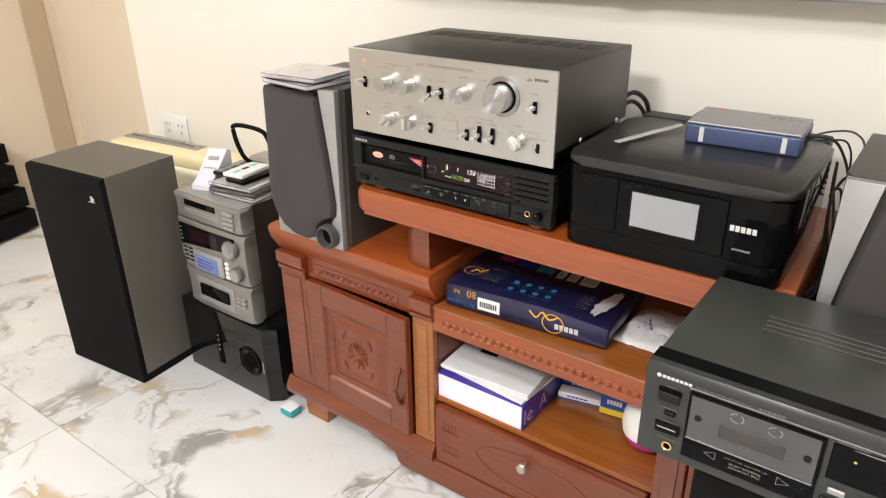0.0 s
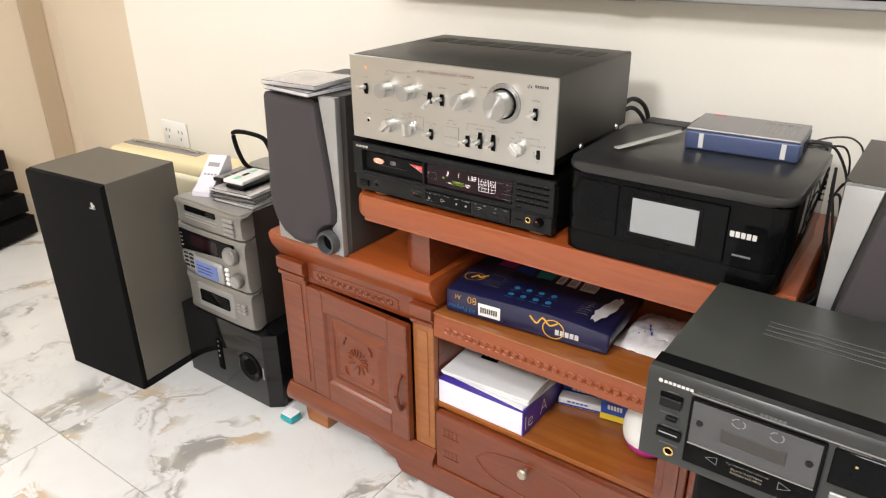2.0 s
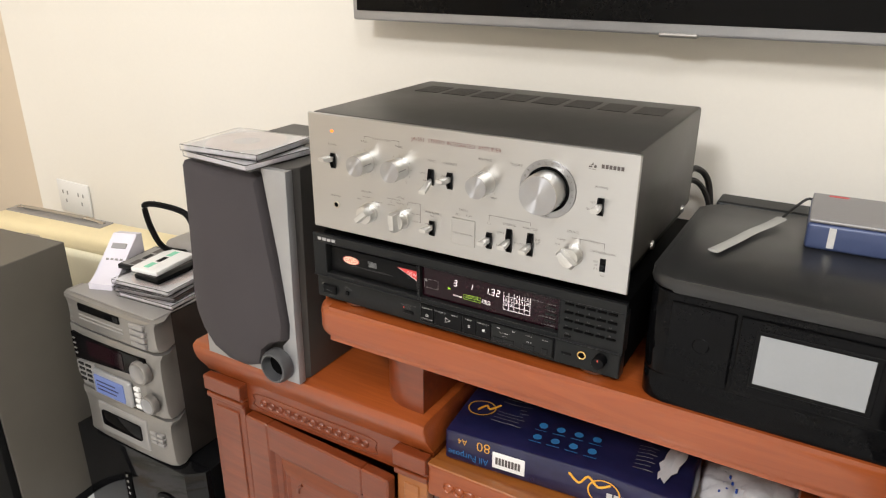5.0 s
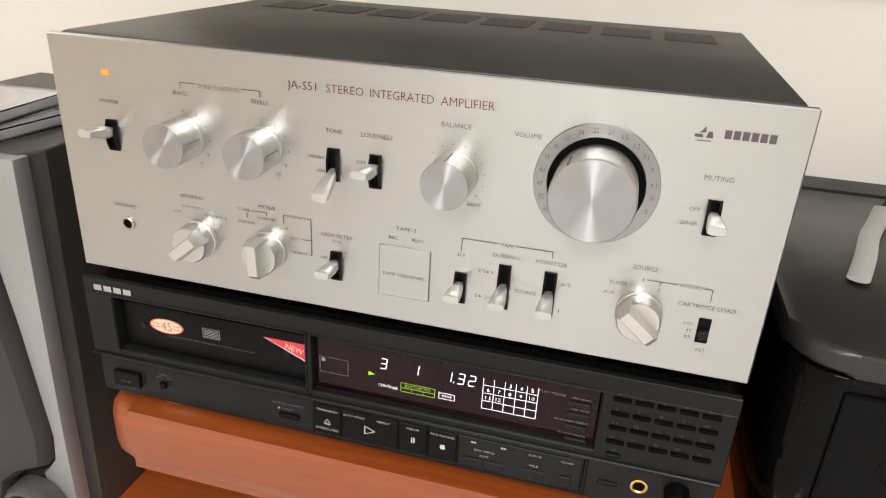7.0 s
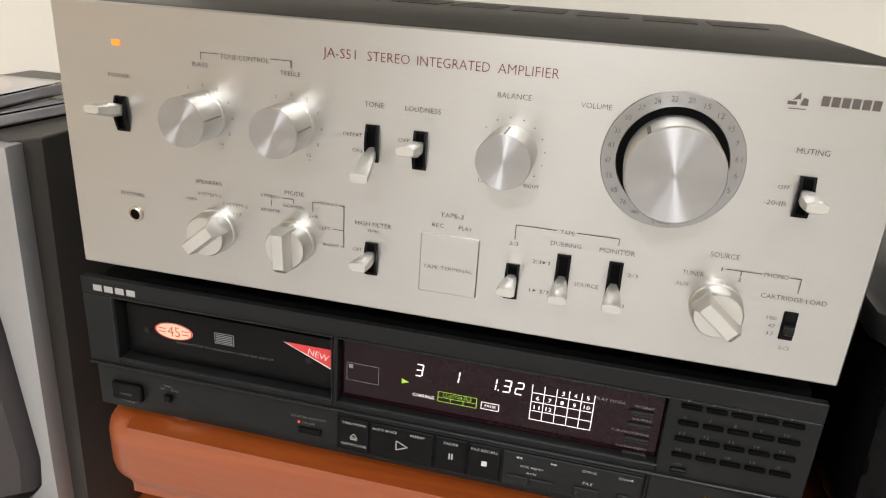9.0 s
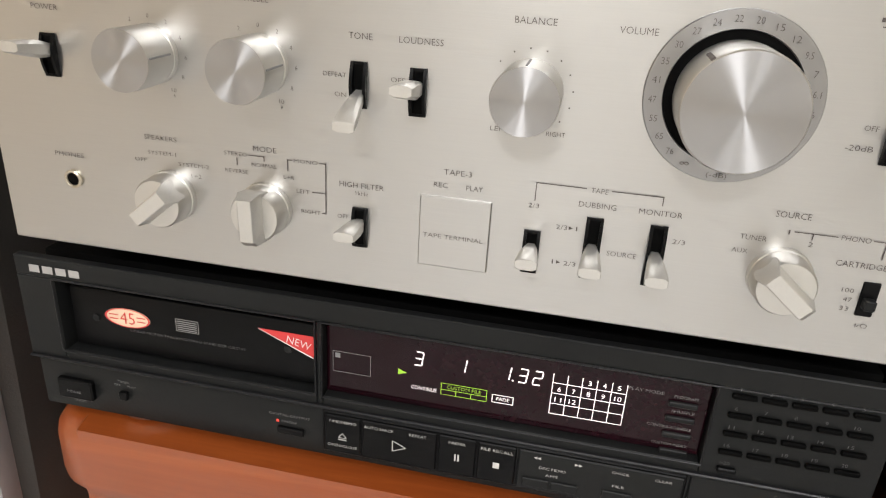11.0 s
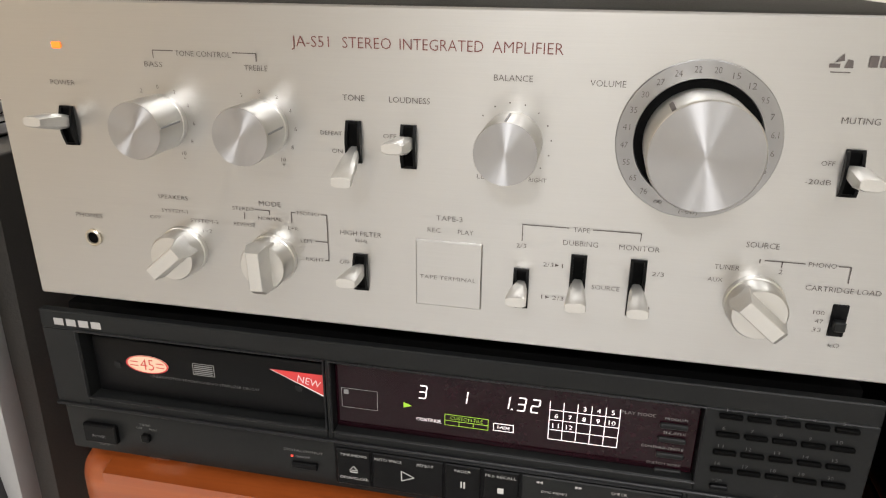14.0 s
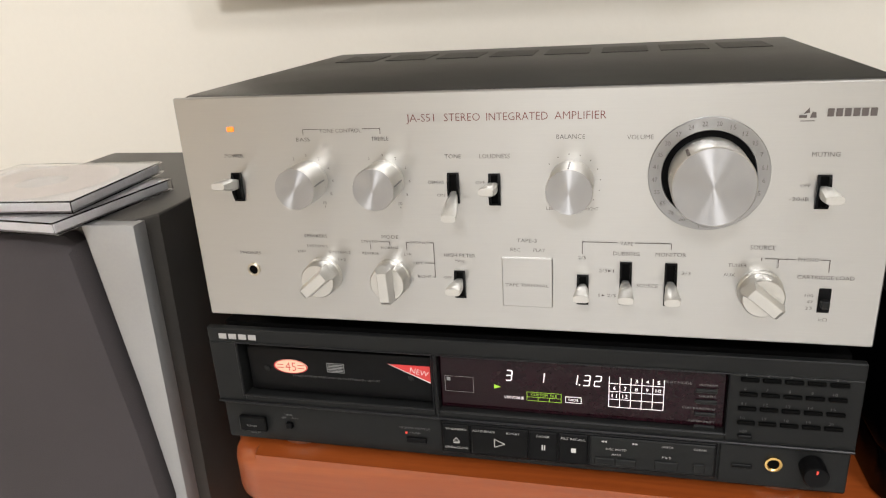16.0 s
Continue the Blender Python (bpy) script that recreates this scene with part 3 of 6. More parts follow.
for sx in (-1, 1):
    cx = 0.39 + sx * 0.195
    for dz in (-0.028, 0.028):
        for k in range(4):
            box_in(bm, (cx - 0.018 + 0.010 * k, 0.0285, 0.150 + dz - 0.009), (cx - 0.013 + 0.010 * k, 0.0302, 0.150 + dz + 0.009), 0.0008, 1)
        box_in(bm, (cx - 0.020, 0.0285, 0.150 + dz - 0.012), (cx + 0.022, 0.0300, 0.150 + dz - 0.010))
part("carved_oval", bm, WOOD, drawer, "", True)
part("knob", lathe((0.380, 0.031, 0.176), [(0.004, 0), (0.004, 0.008), (0.010, 0.012), (0.0115, 0.017), (0.009, 0.021), (0.0, 0.0225)], 20), CHAMPAGNE, drawer, "round pale metal knob", True)
part("drawer_box", bx((0.166, 0.0505, 0.085), (0.614, 0.36, 0.215)), WOODIN, drawer)
apron = [(-0.04, 0.060), (0.02, 0.046), (0.043, 0.042), (0.048, 0.018), (0.060, 0.010), (0.72, 0.010), (0.732, 0.018), (0.737, 0.042), (0.76, 0.046), (0.82, 0.060), (0.82, 0.0745), (-0.04, 0.0745)]
part("apron", prism(apron, 1, 0.026, 0.044, 0.003), WOOD, cab, "shaped skirt board along the bottom")

# ---- the amplifier ----
AZ, INKY = 0.81, -0.00035
amp = thing("stereo_amplifier", (0.21, 0.13, 0.7975), "vintage stereo amplifier with a brushed aluminium front, on the disc player", "amplifier")
plate = part("front_plate", bx((0, 0, AZ), (0.42, 0.005, AZ + 0.150), 0.0008, 1), ALU, amp, "brushed aluminium front plate")
part("chassis", bx((0.010, 0.0055, AZ + 0.006), (0.410, 0.274, AZ + 0.020), 0.001, 1), BLACK, amp)
cover = part("cover", bx((0.004, 0.0055, AZ + 0.0202), (0.416, 0.287, AZ + 0.1508), 0.003), COVER, amp, "charcoal steel cover with rows of slots", True)
for i in range(8):
    x0 = 0.034 + i * 0.0455
    v = part("vent", bx((x0, 0.196, AZ + 0.1506), (x0 + 0.036, 0.246, AZ + 0.1513)), VENTM, cover)
    bm = bmesh.new()
    for k in range(12):
        box_in(bm, (x0 + 0.001 + k * 0.003, 0.1965, AZ + 0.1510), (x0 + 0.0022 + k * 0.003, 0.2455, AZ + 0.1514))
    part("vent_grid", bm, VENTM, v)
for y, z in ((0.243, 0.834), (0.101, 0.832)):
    bm = bmesh.new()
    cyl_in(bm, (0.4155, y, z), (0.4185, y, z), 0.0055, 0.0045, 16)
    part("screw", bm, STEEL, cover, "", True)
part("foot", cyl((0.04, 0.045, 0.7975), (0.04, 0.045, AZ + 0.006), 0.014), RUBBER, amp)
for x, y in ((0.38, 0.045), (0.04, 0.24), (0.38, 0.24)):
    part("foot", cyl((x, y, 0.7975), (x, y, AZ + 0.006), 0.014), RUBBER, amp)


def round_knob(name, x, z, r, d, label, mark=90):
    c = (x, -0.0001, AZ + z)
    k = part(name, lathe(c, [(r * 0.99, 0), (r * 0.99, 0.0028), (r * 0.965, 0.0031), (r * 0.965, 0.0036), (r * 0.99, 0.0039), (r, d - 0.0006), (r * 0.98, d)]), ALUKNOB, amp, label, True)
    part("cap", lathe(c, [(r * 0.98, d), (0.0, d + 0.0001)]), ALUSPUN, k, "spun aluminium cap")
    a = radians(mark)
    p = Vector((x + r * 0.995 * math.cos(a), -d * 0.62, AZ + z + r * 0.995 * math.sin(a)))
    bm = bx((-0.0004, -d * 0.34, -0.0004), (0.0004, d * 0.34, 0.0004))
    bmesh.ops.transform(bm, matrix=Matrix.Translation(p) @ Matrix.Rotation(a - math.pi / 2, 4, "Y").inverted(), verts=bm.verts)
    # Pointer groove as a grey bar, its glint and shade in the colour.
    part("pointer_line", bm, GREYINK, k)
    return k


round_knob("bass_knob", 0.087, 0.097, 0.0129, 0.0222, "bass knob", 8)
round_knob("treble_knob", 0.137, 0.097, 0.0129, 0.0222, "treble knob", 8)
round_knob("balance_knob", 0.2505, 0.0965, 0.0130, 0.0228, "balance knob", 92)
vc = (0.3248, 0.0, AZ + 0.101)
ring = part("volume_scale", lathe(vc, [(0.0320, 0.0), (0.0320, 0.0012), (0.0317, 0.0017), (0.0250, 0.0017), (0.0246, 0.0008)], 72), ALURING, amp, "grey ring scale round the volume knob", True)
part("volume_recess", lathe(vc, [(0.0248, 0.0009), (0.0, 0.0009)], 48), BLACKIN, ring)
vk = part("volume_knob", lathe(vc, [(0.0212, 0.001), (0.0214, 0.004), (0.0214, 0.0264), (0.0211, 0.0274), (0.0207, 0.0279)], 72), ALUKNOB, amp, "large volume knob", True)
part("cap", lathe(vc, [(0.0207, 0.0279), (0.0, 0.0280)], 72), ALUSPUN, vk, "spun aluminium cap")
a = radians(128)
bm = bx((-0.0009, -0.0066, -0.0006), (0.0009, 0.0066, 0.0006), 0.0003, 1)
bmesh.ops.transform(bm, matrix=Matrix.Translation((vc[0] + 0.0212 * math.cos(a), -0.0205, vc[2] + 0.0212 * math.sin(a))) @ Matrix.Rotation(math.pi / 2 - a, 4, "Y"), verts=bm.verts)
# Pointer notch as a dark bar, with its shade in the colour.
part("pointer_line", bm, INK, vk)


def grip_knob(name, x, z, angle, label):
    """A selector: a round foot and a chamfered grip bar; angle is where it points, from the right, upwards."""
    c = (x, -0.0001, AZ + z)
    k = part(name, lathe(c, [(0.0124, 0), (0.0124, 0.003), (0.0119, 0.0035), (0.0116, 0.0115), (0.0108, 0.0128), (0.0, 0.0131)], 40), ALUKNOB, amp, label, True)
    bm = prism([(-0.0115, 0.0), (0.0112, 0.0), (0.0125, -0.008), (0.0105, -0.0135), (-0.0085, -0.0135), (-0.0115, -0.010)], 2, -0.0054, 0.0054, 0.0009, 2)
    for v in bm.verts:
        if v.co.y < -0.008:
            v.co.z *= 0.62
    bmesh.ops.transform(bm, matrix=Matrix.Translation((x, -0.008, AZ + z)) @ Matrix.Rotation(-radians(angle), 4, "Y"), verts=bm.verts)
    part("grip", bm, ALUSATIN, k, "", True)
    return k


grip_knob("speaker_selector", 0.090, 0.033, 40, "speaker selector knob")
grip_knob("mode_selector", 0.137, 0.033, 92, "mode selector knob")
grip_knob("source_selector", 0.357, 0.033, 140, "source selector knob")


def lever(x0, x1, z0, z1, tip, name):
    """A lever switch in its black slot; tip: place of the lever's end, sideways and up."""
    zm, zh = AZ + (z0 + z1) / 2, (z1 - z0) / 2
    bow = [(0.001, zm - zh)] + [(-0.0008 - 0.0024 * math.cos(k * math.pi / 16), zm + zh * k / 8) for k in range(-8, 9)] + [(0.001, zm + zh)]
    bm = bmesh.new()
    for xa, xb in ((x0, x0 + 0.0013), (x1 - 0.0013, x1)):
        prism_in(bm, bow, 0, xa, xb)
    for za, zb in ((zm - zh, zm - zh + 0.0012), (zm + zh - 0.0012, zm + zh)):
        box_in(bm, (x0 + 0.0012, -0.0010, za), (x1 - 0.0012, 0.001, zb))
    s = part(name, bm, BLACK, amp)
    part("slot", bx((x0 + 0.0012, -0.0005, zm - zh + 0.0011), (x1 - 0.0012, 0.0002, zm + zh - 0.0011)), BLACKIN, s)
    bx0, bz0 = (x0 + x1) / 2, 0.35 * tip[1] + 0.65 * (z0 + z1) / 2
    ax = Vector((tip[0] - bx0, -0.0225, tip[1] - bz0))
    bm = bmesh.new()
    rows = []
    for f, w, h in ((0.0, 0.0022, 0.0026), (0.22, 0.0028, 0.0034), (0.45, 0.0035, 0.0038), (0.80, 0.0042, 0.0030), (0.98, 0.0045, 0.0024), (1.0, 0.0043, 0.0021)):
        p = Vector((bx0, 0, AZ + bz0)) + ax * f
        rows.append([bm.verts.new((p.x + sx * w, p.y, p.z + sz * h)) for sx, sz in ((-1, -0.6), (-0.6, -1), (0.6, -1), (1, -0.6), (1, 0.6), (0.6, 1), (-0.6, 1), (-1, 0.6))])
    for p, q in zip(rows, rows[1:]):
        for i in range(8):
            bm.faces.new((p[i], p[(i + 1) % 8], q[(i + 1) % 8], q[i]))
    bm.faces.new(rows[0]), bm.faces.new(rows[-1])
    part("toggle", bm, ALUSATIN, s, "aluminium lever", True)


lever(0.0335, 0.0405, 0.083, 0.102, (0.0360, 0.0985), "power_switch")
lever(0.1770, 0.1840, 0.083, 0.102, (0.1815, 0.0800), "tone_switch")
lever(0.2020, 0.2090, 0.082, 0.1015, (0.2040, 0.0960), "loudness_switch")
lever(0.1780, 0.1850, 0.0205, 0.039, (0.1815, 0.0335), "filter_switch")
lever(0.2540, 0.2610, 0.0195, 0.039, (0.2575, 0.0325), "tape_switch")
lever(0.2790, 0.2860, 0.0205, 0.048, (0.2825, 0.0325), "dubbing_switch")
lever(0.3045, 0.3115, 0.0210, 0.048, (0.3080, 0.0325), "monitor_switch")
lever(0.3800, 0.3870, 0.082, 0.101, (0.3840, 0.0930), "muting_switch")
s = part("load_switch", bx((0.3880, -0.0006, AZ + 0.0205), (0.3945, 0.001, AZ + 0.0355), 0.0004, 1), BLACK, amp)
part("slide", bx((0.3890, -0.0045, AZ + 0.0245), (0.3935, -0.0005, AZ + 0.0290), 0.0005, 1), PANEL, s)
j = part("headphone_jack", lathe((0.039, 0.0, AZ + 0.035), [(0.0045, 0), (0.0045, 0.0012), (0.0038, 0.0017), (0.0032, 0.0014), (0.0031, 0.0004)], 24), CHAMPAGNE, amp, "", True)
part("hole", lathe((0.039, 0.0, AZ + 0.035), [(0.0032, 0.0006), (0.0, 0.0006)], 20), BLACKIN, j)
part("power_lamp", bx((0.0355, -0.0012, AZ + 0.1285), (0.0400, 0.0005, AZ + 0.1315), 0.0005, 1), LEDO, amp, "glowing orange power lamp")
part("terminal_cover", bx((0.2085, -0.0014, AZ + 0.0165), (0.2395, 0.0004, AZ + 0.0490), 0.0005, 1), ALU, amp, "square removable socket cover")

bm = bmesh.new()
for words, x0, z, x1, cap in (
        ("POWER", 31, 113, 44, 2.4), ("TONE CONTROL", 98, 128.2, 125, 2.4), ("BASS", 82, 123, 91, 2.4), ("TREBLE", 131, 123, 142, 2.4), ("TONE", 176, 112, 186, 2.6),
        ("LOUDNESS", 197, 112, 215, 2.6), ("BALANCE", 242, 123, 258, 2.6), ("VOLUME", 281, 122.3, 295, 2.6), ("DEFEAT", 165, 96, 175, 1.9), ("ON", 170, 88, 175, 1.9),
        ("OFF", 194, 96, 200, 1.9), ("PHONES", 31, 47, 46, 2.2), ("SPEAKERS", 79, 60, 95, 2.2), ("OFF", 73, 49, 79, 1.7), ("SYSTEM-1", 80, 53, 94, 1.8), ("SYSTEM-2", 95, 49, 110, 1.8),
        ("1+2", 101, 44, 106, 1.8), ("MODE", 132, 60.4, 143, 2.4), ("STEREO", 118, 57, 129, 1.8), ("NORMAL", 131, 53, 143, 1.8), ("REVERSE", 118, 49, 129, 1.8), ("L+R", 146, 49, 151, 1.8),
        ("MONO", 151, 57, 162, 1.8), ("LEFT", 152, 43.2, 158, 1.8), ("RIGHT", 154, 34, 163, 1.8), ("HIGH FILTER", 172, 49.2, 192, 2.4), ("9kHz", 179, 45.6, 185, 1.7), ("OFF", 171, 34, 176, 1.8),
        ("TAPE-3", 218, 60, 230, 2.4), ("REC", 214, 54, 220, 2.2), ("PLAY", 228, 54, 235, 2.2), ("TAPE", 279, 59.5, 286, 2.2), ("DUBBING", 275, 53.2, 290, 2.4), ("MONITOR", 299, 53.2, 316, 2.4),
        ("2/3", 254.6, 50, 259, 2.0), ("2/3", 267, 42, 271.5, 2.0), ("1", 275.2, 42, 275.7, 2.0), ("1", 267.0, 26, 267.5, 2.0), ("2/3", 272, 26, 277, 2.0), ("SOURCE", 289, 33.2, 301, 2.2), ("2/3", 314, 42, 319, 2.0), ("1", 314.2, 25, 314.7, 2.0),
        ("SOURCE", 350, 59, 363, 2.6), ("TUNER", 339, 48, 349, 2.2), ("AUX", 337, 42, 343, 2.0), ("1", 356.2, 52, 356.7, 2.0), ("2", 364.4, 48, 366, 2.0), ("PHONO", 375.4, 52.4, 386, 2.2),
        ("CARTRIDGE LOAD", 376, 42, 405, 2.4), ("100", 381, 31, 385.4, 1.9), ("47", 382.4, 27, 385.6, 1.9), ("33", 382, 23, 385.4, 1.9), ("k\u03a9", 389.6, 16.2, 394, 1.9), ("OFF", 372, 95, 377, 2.0),
        ("-20dB", 367.4, 87.4, 377, 2.2), ("MUTING", 376, 112, 389.6, 2.6), ("RIGHT", 258.5, 80.6, 266, 1.9), ("LEFT", 236, 80.6, 243, 1.9)):
    part("printed_word", write_in(bmesh.new(), words, front(x0 / 1000, INKY, AZ + z / 1000 - cap / 2000), (x1 - x0) / 1000, cap / 1000), INK, plate)
write_in(bm, "TAPE TERMINAL", front(0.2105, -0.0016, AZ + 0.0302), 0.0265, 0.0020)
for base_x in (87, 137):
    for s, dx, dz in (("2", -8.6, 14), ("0", 0, 16), ("2", 8.3, 14), ("4", 14.2, 8), ("6", 16.3, 0), ("8", 14.2, -8.5), ("10", 9.3, -14.5), ("+", 9.3, -17.2)):
        write_in(bm, s, front((base_x + dx) / 1000, INKY, AZ + (97 + dz - 1) / 1000), 0.0011 * len(s), 0.0018, True)
for i in range(9):
    a = radians(140 - i * 22.5)
    cx, cz = 0.2505 + 0.0165 * math.cos(a), AZ + 0.0965 + 0.0165 * math.sin(a)
    flat_in(bm, cx - 0.0003, cz - 0.0003, cx + 0.0003, cz + 0.0003, INKY)
for pts in (((87, 126), (87, 129.2)), ((87, 129.2), (97, 129.2)), ((126, 129.2), (137, 129.2)), ((137, 129.2), (137, 126)), ((124, 55), (124, 52)), ((130, 57), (137, 57)), ((137, 57), (137, 55)),
            ((148, 52), (148, 57)), ((148, 57), (150, 57)), ((163, 57), (165.6, 57)), ((165.6, 57), (165.6, 34)), ((165.6, 34), (164, 34)), ((159.5, 43.4), (165.6, 43.4)), ((257, 52.4), (257, 60)),
            ((257, 60), (277, 60)), ((287.4, 60), (307.6, 60)), ((307.6, 60), (307.6, 56.6)), ((358.4, 52.4), (374, 52.4)), ((365.2, 52.4), (365.2, 50)), ((387, 52.4), (391.6, 52.4)), ((391.6, 52.4), (391.6, 45.4))):
    part("printed_line", line_in(bmesh.new(), [(x / 1000, AZ + z / 1000) for x, z in pts], INKY), INK, plate)
for x, z in ((273.0, 42), (269.6, 26)):
    bm.faces.new([bm.verts.new((x / 1000 + dx, INKY, AZ + z / 1000 + dz)) for dx, dz in ((-0.0008, -0.0008), (0.0010, 0), (-0.0008, 0.0008))])
part("printed_scale", bm, INK, plate)
bm = bmesh.new()
for words, x0, x1 in (("JA-S51", 154, 171), ("STEREO", 177, 198.3), ("INTEGRATED", 202, 237.2), ("AMPLIFIER", 241, 269.5)):
    part("title_word", write_in(bmesh.new(), words, front(x0 / 1000, INKY, AZ + 0.1328), (x1 - x0) / 1000, 0.0046), INKRED, plate)
bm = marks_in(bmesh.new(), 0.381, 0.405, AZ + 0.134, 0.0042, INKY, 6)
for shape in (((367.6, 131.4), (371.4, 131.4), (371.4, 132.9), (367.6, 132.9)), ((369.4, 133.4), (372.6, 134.0), (372.2, 136.8)), ((372.8, 131.4), (376.0, 131.4), (375.6, 134.2), (373.8, 134.6)), ((368.4, 129.6), (375.4, 129.6), (375.4, 130.0), (368.4, 130.0))):
    bm.faces.new([bm.verts.new((x / 1000, INKY, AZ + z / 1000)) for x, z in shape])
part("maker_mark", bm, INK, amp)
bm = bmesh.new()
for i, s in enumerate("5 6 6.1 7 9.5 12 15 20 22 24 27 30 35 41 47 55 65 76 \u221e".split()):
    a = radians(97 + (i - 8) * 14.7)
    write_in(bm, s, front(vc[0] + 0.0285 * math.cos(a), -0.0021, vc[2] + 0.0285 * math.sin(a) - 0.0012), (0.0034 if i == 18 else 0.0014 * len(s.replace(".", ""))), (0.0016 if i == 18 else 0.0025), True)
write_in(bm, "(-dB)", front(vc[0], -0.0021, vc[2] - 0.0300), 0.0075, 0.0019, True)
part("scale_numbers", bm, INK, ring)

# ---- the disc player ----
DZ, DY = 0.70, 0.004


def m3(v):
    return v / 1000


cd = thing("disc_player", (0.206, 0.15, 0.695), "black compact disc player with a lit display, under the amplifier", "CD player")
# Casing in the near-black colour, which stands for the shade under the amplifier.
part("casing", bx((-0.006, 0.022, DZ + 0.006), (0.418, 0.325, DZ + 0.0935), 0.002), BLACKIN, cd, "", True)
# front: built of bars round the tray and the display, so that both lie in real recesses
up = part("upper_front", bx((-0.009, DY, DZ + 0.0855), (0.421, 0.0095, DZ + 0.0969), 0.0006, 1), PANEL, cd, "dark grey front panel")
for a, b in (((-9, 36.5), (13, 85.5)), ((13, 36.5), (158, 43)), ((158, 36.5), (161, 85.5)), ((161, 36.5), (346, 42.5)), ((346, 36.5), (421, 85.5))):
    part("front_bar", bx((m3(a[0]), DY, DZ + m3(a[1])), (m3(b[0]), 0.0215, DZ + m3(b[1])), 0.0006, 1), PANEL, up)
part("tray_well", bx((0.0132, 0.018, DZ + 0.0432), (0.1578, 0.0210, DZ + 0.0852)), BLACKIN, cd)
tray = part("disc_tray", bx((0.0175, 0.0085, DZ + 0.0455), (0.1555, 0.0178, DZ + 0.0805), 0.0012, 2), BLACK, cd, "closed disc tray with stickers", True)
bm = bmesh.new()
bm.faces.new([bm.verts.new((0.0510 + 0.0132 * math.cos(i * math.pi / 14), 0.0081, DZ + 0.0668 + 0.0056 * math.sin(i * math.pi / 14))) for i in range(28)])
st = part("oval_sticker", bm, CREAMST, tray, "cream and red oval sticker")
bm = write_in(bmesh.new(), "45", front(0.0510, 0.0078, DZ + 0.0633), 0.0085, 0.0070, True)
for dz in (-0.0012, 0.0012):
    flat_in(bm, 0.0405, DZ + 0.0668 + dz - 0.0003, 0.0455, DZ + 0.0668 + dz + 0.0003, 0.0078)
    flat_in(bm, 0.0565, DZ + 0.0668 + dz - 0.0003, 0.0615, DZ + 0.0668 + dz + 0.0003, 0.0078)
for i in range(28):
    a, b = i * math.pi / 14, (i + 1) * math.pi / 14
    bm.faces.new([bm.verts.new((0.0510 + 0.0132 * f * math.cos(q), 0.0078, DZ + 0.0668 + 0.0056 * f * math.sin(q))) for f, q in ((1.0, a), (1.0, b), (0.92, b), (0.92, a))])
part("sticker_print", bm, RED, st)
bm = bmesh.new()
bm.faces.new([bm.verts.new((m3(x), 0.0081, DZ + m3(z))) for x, z in ((125, 74), (155, 74), (155, 61.5))])
st = part("corner_sticker", bm, RED, tray, "red triangular sticker")
bm = write_in(bmesh.new(), "NEW", pose(0.1405, 0.0078, DZ + 0.0685, 90) @ Matrix.Rotation(radians(-12), 4, "Z"), 0.0130, 0.0042)
bm.faces.new([bm.verts.new((m3(x), 0.0079, DZ + m3(z))) for x, z in ((125, 74), (126.6, 73.6), (155, 61.7), (155, 60.9))])
part("sticker_print", bm, WHITE, st)
part("printed_words", write_in(bmesh.new(), "LINEAR MOTOR TRACKING/SERVO STABILIZER CIRCUIT", front(0.052, 0.0081, DZ + 0.0588), 0.066, 0.0015), DIMPRINT, tray)
bm = outline_in(bmesh.new(), 0.0790, DZ + 0.0640, 0.0920, DZ + 0.0715, 0.0081, 0.0004)
for k in range(5):
    flat_in(bm, 0.0800, DZ + 0.0650 + k * 0.0012, 0.0910, DZ + 0.0656 + k * 0.0012, 0.0080)
part("disc_mark", bm, GREYINK, tray)
for x in (0.032, 0.141):
    part("screw", lathe((x, 0.0085, DZ + 0.064), [(0.0022, 0), (0.0020, 0.0006), (0.0, 0.0004)], 16), PANEL, tray)
# slim raised rims round the tray, window and lower strip, added for edge highlights
def rim(name, x0, x1, z0, z1, w=0.0011):
    bm = bmesh.new()
    y0, y1 = DY - 0.0012, DY - 0.0001
    for a, b in (((x0 - w, z0 - w), (x1 + w, z0)), ((x0 - w, z1), (x1 + w, z1 + w)), ((x0 - w, z0), (x0, z1)), ((x1, z0), (x1 + w, z1))):
        box_in(bm, (a[0], y0, DZ + a[1]), (b[0], y1, DZ + b[1]), 0.0004, 1)
    part(name, bm, EDGE, up)


rim("tray_rim", 0.0130, 0.1570, 0.0432, 0.0852)
rim("window_rim", 0.1612, 0.3458, 0.0427, 0.0852, 0.0009)
part("ledge", bx((-0.0088, DY - 0.0022, DZ + 0.0361), (0.4208, DY + 0.003, DZ + 0.0378), 0.0006, 1), EDGE, up)
# display
dw = part("display_window", bx((0.1615, 0.0088, DZ + 0.0430), (0.3455, 0.0200, DZ + 0.0850), 0.0008, 1), SCREENGL, cd, "smoked display window glowing inside")
YD, ZD = 0.0084, DZ - 0.003


